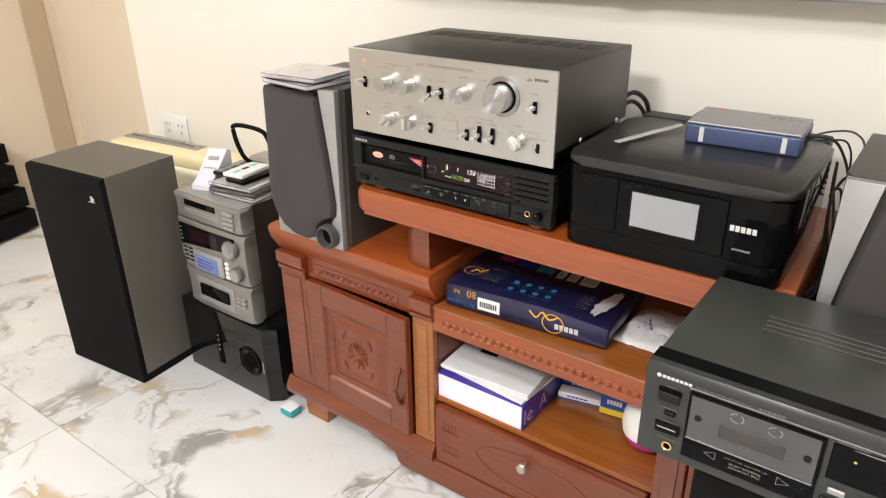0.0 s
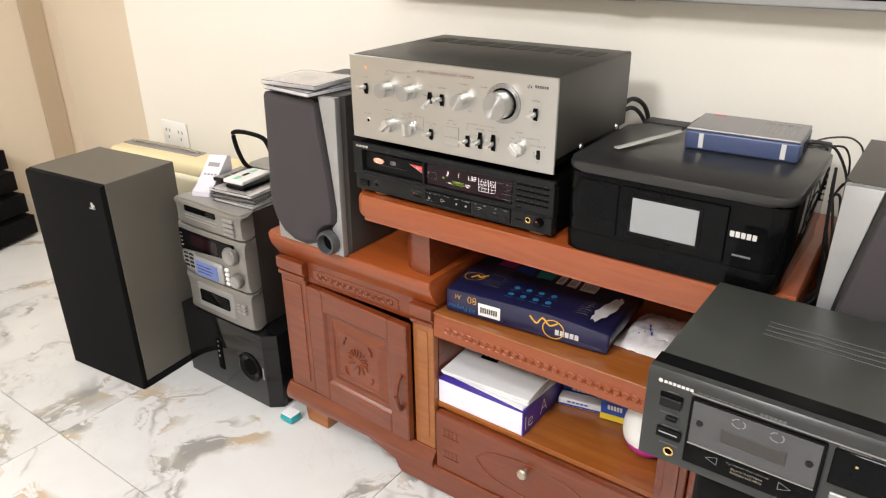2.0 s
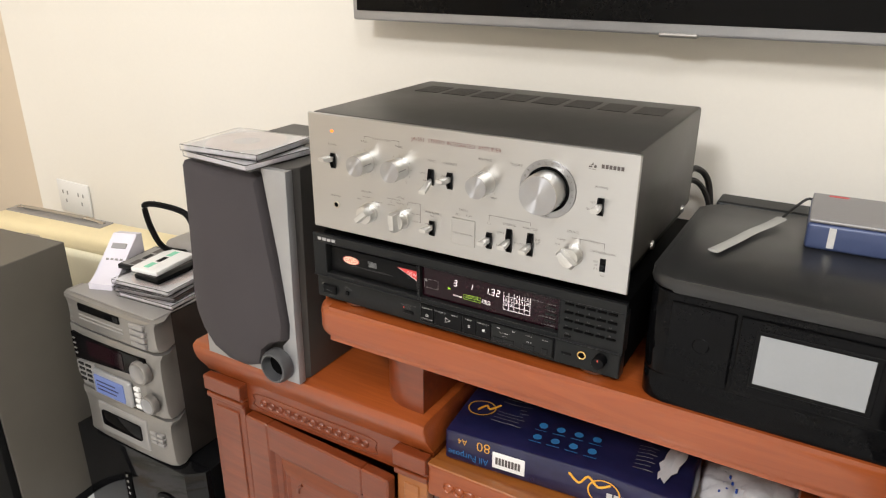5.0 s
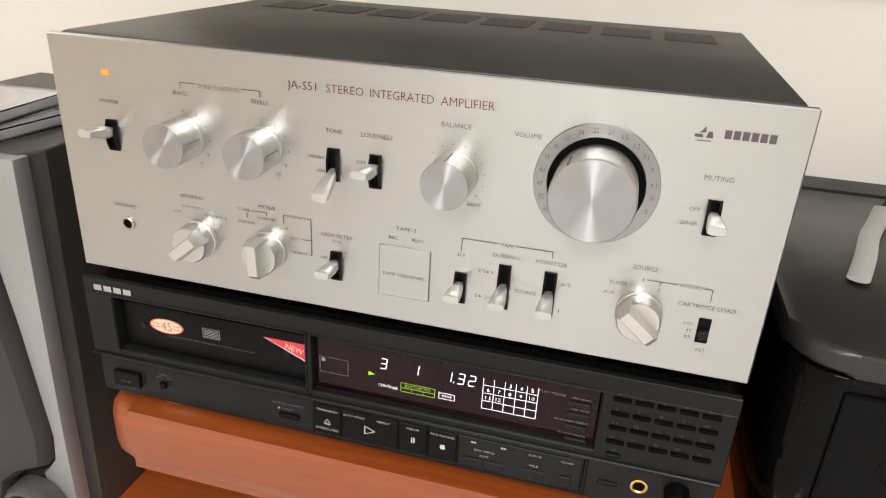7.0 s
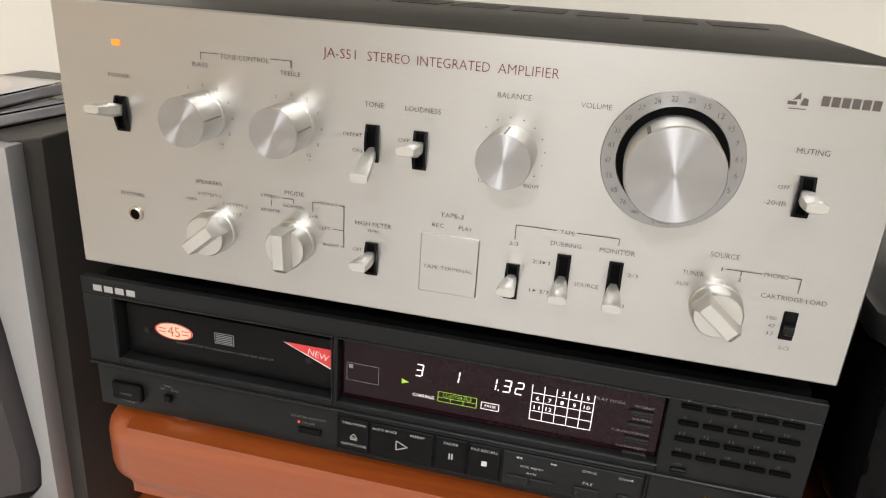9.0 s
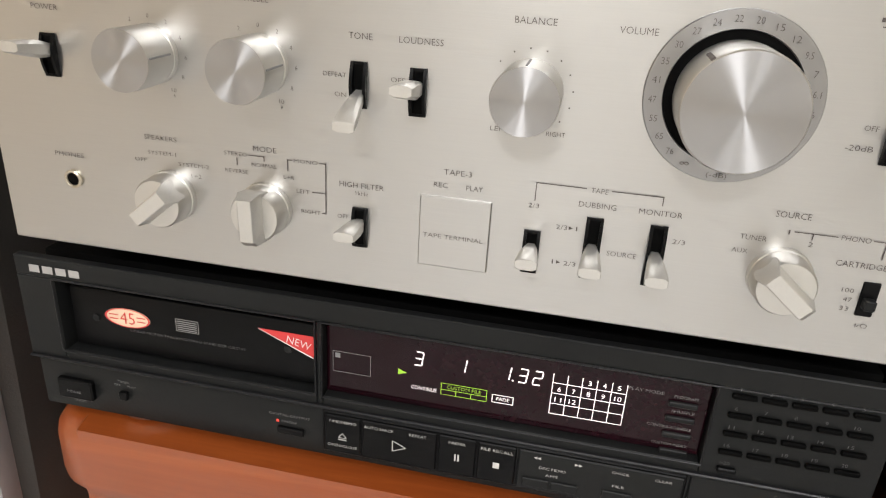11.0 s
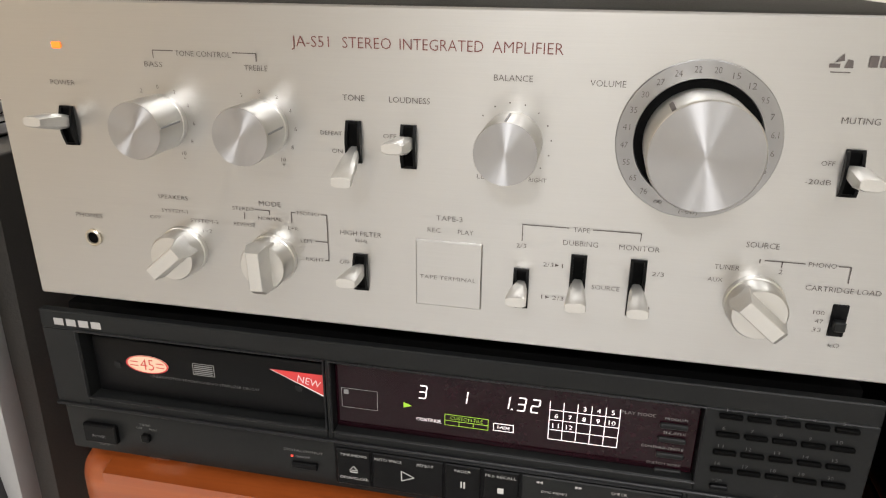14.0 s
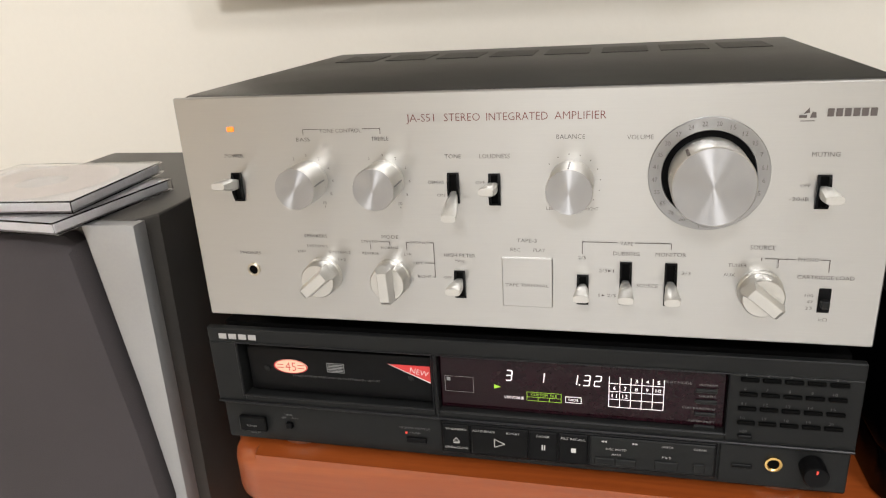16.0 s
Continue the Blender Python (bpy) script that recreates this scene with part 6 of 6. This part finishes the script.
tall = thing("floor_speaker", (-1.038, -0.160, 0), "tall olive-grey floor speaker with a black cloth front, on the tiles", "speaker", "", 6.0, True)
part("plinth", bx((0.006, 0.018, 0.0), (0.302, 0.222, 0.024)), BLACK, tall)
part("cabinet", bx((0.0, 0.0165, 0.0245), (0.305, 0.226, 0.600), 0.002), OLIVE, tall, "olive-grey vinyl cabinet")
g = part("grille", prism([(0.016, 0.003), (0.016, 0.599), (0.004, 0.597), (0.0, 0.591), (0.0, 0.004)], 0, 0.0005, 0.3045, 0.002), CLOTH, tall, "black cloth grille", True)
bm = bmesh.new()
for x0, x1, z0, z1 in ((0.252, 0.276, 0.535, 0.5375), (0.262, 0.270, 0.538, 0.552), (0.268, 0.276, 0.541, 0.547)):
    flat_in(bm, x0, z0, x1, z1, -0.0045)
part("maker_mark", bm, WHITEINK, g)

cc = thing("cream_case", (-1.30, 0.205, 0), "cream plastic case with a yellowed lid and steel handle", "case", "", 6.0, True)
part("body", bx((0.0, 0.0, 0.0), (0.62, 0.120, 0.490), 0.022, 4), CREAM, cc, "", True)
part("lid", bx((0.004, 0.004, 0.478), (0.616, 0.116, 0.528), 0.020, 4), CREAMTOP, cc, "yellowed lid", True)
part("lid_inset", bx((0.02, 0.056, 0.524), (0.36, 0.100, 0.531), 0.003), SILVERDK, cc, "grey handle recess")
part("handle", tube([(0.03, 0.080, 0.531), (0.10, 0.080, 0.537), (0.28, 0.080, 0.537), (0.35, 0.080, 0.531)], 0.0045, 8, 5), STEEL, cc, "steel strap handle", True)
cl = part("clasp", bx((0.165, -0.003, 0.470), (0.210, 0.012, 0.505), 0.003), STEEL, cc, "metal clasp")
part("clasp_tongue", bx((0.175, -0.005, 0.478), (0.200, -0.001, 0.498), 0.002), PANEL, cl)

pl = thing("wall_socket", (-1.215, 0.40, 0.50), "white double wall socket on the cream wall", "socket")
part("plate", bx((-1.270, 0.403, 0.490), (-1.135, 0.4095, 0.580), 0.003), WHITE, pl, "", True)
bm = bmesh.new()
for cx in (-1.237, -1.170):
    for dx, dz in ((-0.010, 0.012), (0.010, 0.012), (0.0, -0.012)):
        box_in(bm, (cx + dx - 0.002, 0.4020, 0.535 + dz - 0.005), (cx + dx + 0.002, 0.4034, 0.535 + dz + 0.005))
part("socket_holes", bm, TOPGREY, pl)

# black hi-fi units stacked by the side wall
for i in range(4):
    z0 = 0.012 + i * 0.087
    u = thing("stacked_unit", (-2.095 - 0.022 * i - 0.012 * (i > 1), 0.02, z0), "black stacked audio unit near the side wall", "audio unit", "stack of black units", 14, True)
    part("casing", bx((-0.12, 0.0, 0.0), (0.06 - 0.008 * i, 0.24, 0.080), 0.004), BLACK, u)
    fpn = part("front", bx((-0.12, -0.008, 0.003), (0.058 - 0.008 * i, -0.0005, 0.077), 0.003), GLOSS, u)
    bm = bmesh.new()
    for k in range(3):
        box_in(bm, (-0.10 + k * 0.042, -0.0105, 0.020), (-0.072 + k * 0.042, -0.0075, 0.030), 0.001, 1)
        box_in(bm, (-0.10 + k * 0.042, -0.0100, 0.048), (-0.068 + k * 0.042, -0.0075, 0.060), 0.001, 1)
    part("keys", bm, PANEL, fpn)
    for x in (-0.10, 0.02):
        part("foot", cyl((x, 0.04, -0.007 if i else -0.012), (x, 0.04, 0.001), 0.012), RUBBER, u)
        part("foot", cyl((x, 0.20, -0.007 if i else -0.012), (x, 0.20, 0.001), 0.012), RUBBER, u)

clip = thing("teal_holder", (-0.300, 0.020, 0), "small teal plastic tub beside the cabinet foot", "tub")
bm = bx((-0.330, 0.000, 0.0), (-0.285, 0.040, 0.020), 0.008, 3)
part("tub", bm, TEAL, clip, "", True)
part("lid", bx((-0.327, 0.003, 0.0202), (-0.288, 0.037, 0.0235), 0.0015), CLEARMILK, clip)

# ---- in front of the cabinet ----
bb = thing("black_speaker", (0.91, -0.14, 0), "black floor-standing box speaker under the tape deck", "speaker")
part("cabinet", bx((0.752, -0.232, 0.0), (1.072, -0.045, 0.5765), 0.003), BLACK, bb)
part("grille", bx((0.758, -0.246, 0.010), (1.066, -0.2325, 0.570), 0.005), CLOTH, bb)

dk = thing("tape_deck", (0.693, -0.270, 0.5768), "black cassette deck with a smoked window, on the black speaker", "tape deck", "", -0.3, True)
dk.scale = (0.9, 0.9, 0.9)
part("casing", bx((0.0, 0.012, 0.008), (0.466, 0.286, 0.1475), 0.003), DECKTOP, dk, "charcoal steel casing", True)
fp = part("front_panel", prism([(0.012, 0.009), (0.0, 0.012), (0.0, 0.138), (0.006, 0.146), (0.014, 0.1480)], 0, -0.003, 0.469, 0.002), DECKFRONT, dk, "dark grey front panel", True)
for k in range(4):
    part("vent_rib", bx((0.095, 0.160 + k * 0.013, 0.1474), (0.446, 0.1635 + k * 0.013, 0.1486), 0.0005, 1), DECKTOP, dk)
part("top_band", bx((-0.001, 0.014, 0.1476), (0.467, 0.040, 0.1482)), BLACK, dk)
part("highlight_trim", bx((0.055, -0.0022, 0.1287), (0.466, -0.0002, 0.1297)), SILVERDK, fp, "thin dull silver line")
wn = part("cassette_door", bx((0.056, -0.006, 0.028), (0.210, -0.0003, 0.1265), 0.002), GLOSS, fp, "cassette door")
part("window", bx((0.060, -0.0076, 0.062), (0.206, -0.0058, 0.1235), 0.001, 1), WINDOWM, wn, "smoked grey window")
part("window_lip", bx((0.060, -0.0082, 0.0600), (0.206, -0.0060, 0.0612)), SILVERDK, wn)
part("well", bx((0.098, -0.0082, 0.078), (0.172, -0.0075, 0.098), 0.0006, 1), VENTM, wn)
bm = bmesh.new()
for cx in (0.115, 0.158):
    for i in range(20):
        if i in (3, 4, 9, 10, 16):
            continue
        a, b = 2 * math.pi * i / 20, 2 * math.pi * (i + 1) / 20
        bm.faces.new([bm.verts.new((cx + r * math.cos(t), -0.0085, 0.114 + 0.8 * r * math.sin(t))) for r, t in ((0.0085, a), (0.0085, b), (0.0070, b), (0.0070, a))])
part("reels", bm, GREYINK, wn)
for x in (0.071, 0.196):
    part("screw", lathe((x, -0.0075, 0.094), [(0.0045, 0), (0.0042, 0.0012), (0.0, 0.0008)], 18), PANEL, wn)
bm = bmesh.new()
for x, s in ((0.092, -1), (0.176, 1)):
    p = [(x + s * 0.008, 0.047), (x - s * 0.006, 0.0525), (x - s * 0.006, 0.0415)]
    for (xa, za), (xb, zb) in zip(p, p[1:] + p[:1]):
        d = Vector((xb - xa, 0, zb - za)).normalized() * 0.0003
        nn = Vector((-d.z, 0, d.x))
        a, b = Vector((xa, -0.0063, za)), Vector((xb, -0.0063, zb))
        bm.faces.new([bm.verts.new(v) for v in (a + nn, b + nn, b - nn, a - nn)])
write_in(bm, "QUICK REVERSE", front(0.134, -0.0063, 0.0500), 0.050, 0.0024, True)
part("door_print", bm, GREYINK, wn)
bm = write_in(bmesh.new(), "FLAT SYSTEM", front(0.134, -0.0063, 0.0430), 0.036, 0.0030, True)
write_in(bm, "DOLBY HX PRO", front(0.134, -0.0063, 0.0380), 0.036, 0.0030, True)
part("gold_print", bm, CHAMPAGNE, wn)
bm = marks_in(bmesh.new(), 0.020, 0.058, 0.1335, 0.0042, -0.0025, 7)
bm.faces.new([bm.verts.new((0.0155 + 0.003 * math.cos(i * math.pi / 6), -0.0025, 0.1335 + 0.003 * math.sin(i * math.pi / 6))) for i in range(12)])
part("maker_mark", bm, WHITEINK, fp)
part("model_mark", marks_in(bmesh.new(), 0.135, 0.165, 0.1335, 0.0040, -0.0025, 6), DIMPRINT, fp)
part("eject_slot", bx((0.017, -0.0028, 0.110), (0.046, -0.0004, 0.118), 0.001, 1), BLACKIN, fp)
part("eject_key", bx((0.018, -0.0038, 0.097), (0.045, -0.0020, 0.111), 0.0012, 1), PANEL, fp)
part("timer_switch", bx((0.028, -0.0060, 0.079), (0.042, -0.0004, 0.085), 0.001, 1), BLACK, fp)
pb = part("power_button", bx((0.018, -0.0048, 0.050), (0.050, -0.0004, 0.066), 0.002), BLACK, fp)
part("silver_line", bx((0.022, -0.0054, 0.0585), (0.046, -0.0046, 0.0600)), STEEL, pb)
jk = part("headphone_jack", lathe((0.037, -0.0003, 0.030), [(0.0068, 0), (0.0068, 0.002), (0.0052, 0.0027), (0.0042, 0.0016)], 28), GOLD, fp, "gold headphone socket", True)
part("hole", lathe((0.037, -0.0003, 0.030), [(0.0043, 0.0014), (0.0, 0.0014)], 18), BLACKIN, jk)
bm = bmesh.new()
for x0, x1, z in ((0.026, 0.040, 0.121), (0.020, 0.044, 0.0885), (0.024, 0.046, 0.0685), (0.024, 0.048, 0.042), (0.062, 0.130, 0.1335)):
    marks_in(bm, x0, x1, z, 0.0016, -0.0024, 9)
part("small_print", bm, DIMPRINT, fp)
ds = part("display_window", bx((0.2165, -0.0040, 0.075), (0.446, -0.0003, 0.1245), 0.001, 1), GLOSS, fp, "dark level display")
bm = bmesh.new()
for k in range(6):
    outline_in(bm, 0.292 + k * 0.016, 0.098, 0.302 + k * 0.016, 0.108, -0.0044, 0.0012)
    flat_in(bm, 0.290 + k * 0.016, 0.084, 0.303 + k * 0.016, 0.0875, -0.0044)
part("display_digits", bm, VFD, ds)
part("lit_lamp", bx((0.2395, -0.0046, 0.108), (0.2425, -0.0038, 0.111)), GOLD, ds)
for k in range(6):
    part("transport_key", bx((0.216 + k * 0.031, -0.0060, 0.030), (0.244 + k * 0.031, -0.0004, 0.048), 0.0015, 1), PANEL, fp)
    part("small_key", bx((0.222 + k * 0.031, -0.0045, 0.056), (0.240 + k * 0.031, -0.0004, 0.064), 0.001, 1), SILVERDK if k < 1 else BLACK, fp)
bm = marks_in(bmesh.new(), 0.220, 0.252, 0.1268, 0.0022, -0.0024, 9)
part("heading_print", bm, DIMPRINT, fp)
for x in (0.10, 0.385):
    for y in (0.06, 0.20):
        part("foot", cyl((x, y, 0.0), (x, y, 0.009), 0.018), RUBBER, dk)

# ---- cables ----


def cable(pts, r, label, m=RUBBER):
    return tagged(part("cable", tube(pts, r, 8, 7), m, None, label, True), category="cable", group="cables")


cable([(0.395, 0.280, 0.845), (0.406, 0.330, 0.866), (0.422, 0.366, 0.845), (0.431, 0.378, 0.790), (0.435, 0.378, 0.72), (0.435, 0.376, 0.699)], 0.0045, "thick black power cable behind the amplifier")
cable([(0.393, 0.280, 0.835), (0.408, 0.330, 0.850), (0.427, 0.356, 0.820), (0.438, 0.362, 0.760), (0.440, 0.362, 0.70)], 0.004, "black cable hanging behind the amplifier")
cable([(0.734, 0.225, 0.858), (0.752, 0.222, 0.862), (0.775, 0.235, 0.850), (0.796, 0.250, 0.800), (0.798, 0.255, 0.74), (0.798, 0.260, 0.545)], 0.0022, "thin black cable from the radio")
cable([(0.734, 0.232, 0.856), (0.760, 0.245, 0.866), (0.790, 0.285, 0.858), (0.806, 0.310, 0.820), (0.808, 0.320, 0.70), (0.804, 0.32, 0.545)], 0.0016, "thin grey cable from the radio", GREYSIDE)
cable([(0.735, 0.218, 0.854), (0.765, 0.228, 0.858), (0.786, 0.262, 0.845), (0.792, 0.30, 0.78), (0.790, 0.30, 0.60), (0.79, 0.30, 0.545)], 0.0016, "thin black cable behind the printer")
for k in range(6):
    a = k * 1.1
    cable([(0.770, 0.318, 0.74 + 0.012 * k), (0.786 + 0.004 * math.cos(a), 0.32 - 0.02 * k, 0.775 - 0.02 * k), (0.800, 0.27 - 0.025 * k, 0.70 - 0.01 * k), (0.790 + 0.008 * math.sin(a), 0.22 - 0.02 * k, 0.62), (0.797, 0.20 - 0.02 * k, 0.5395)], 0.0024, "tangled black cable behind the printer")

# ---- floor ----
fl = structure("floor", bx((-2.47, -4.75, -0.12), (2.75, 0.80, -0.0045)), GROUT, "large polished marble-look tiles with grey and brown veins")
BASE[fl] = Vector((0, 0, 0))
T, gap = 0.8, 0.002
bm = bx((gap / 2, gap / 2, -0.004), (T - gap / 2, T - gap / 2, 0.0), 0.0008, 1)
tile_mesh = None
for i in range(-3, 5):
    for k in range(-6, 2):
        x, y = -0.75 + i * T, -0.36 + k * T
        if x > 2.7 or x + T < -2.4:
            continue
        if tile_mesh is None:
            first = part("tile", bm, MARBLE, fl)
            tile_mesh = first.data
            ob = first
        else:
            ob = new("tile", tile_mesh)
            ob.parent = fl
        ob.matrix_basis = Matrix.Translation((x, y, 0))
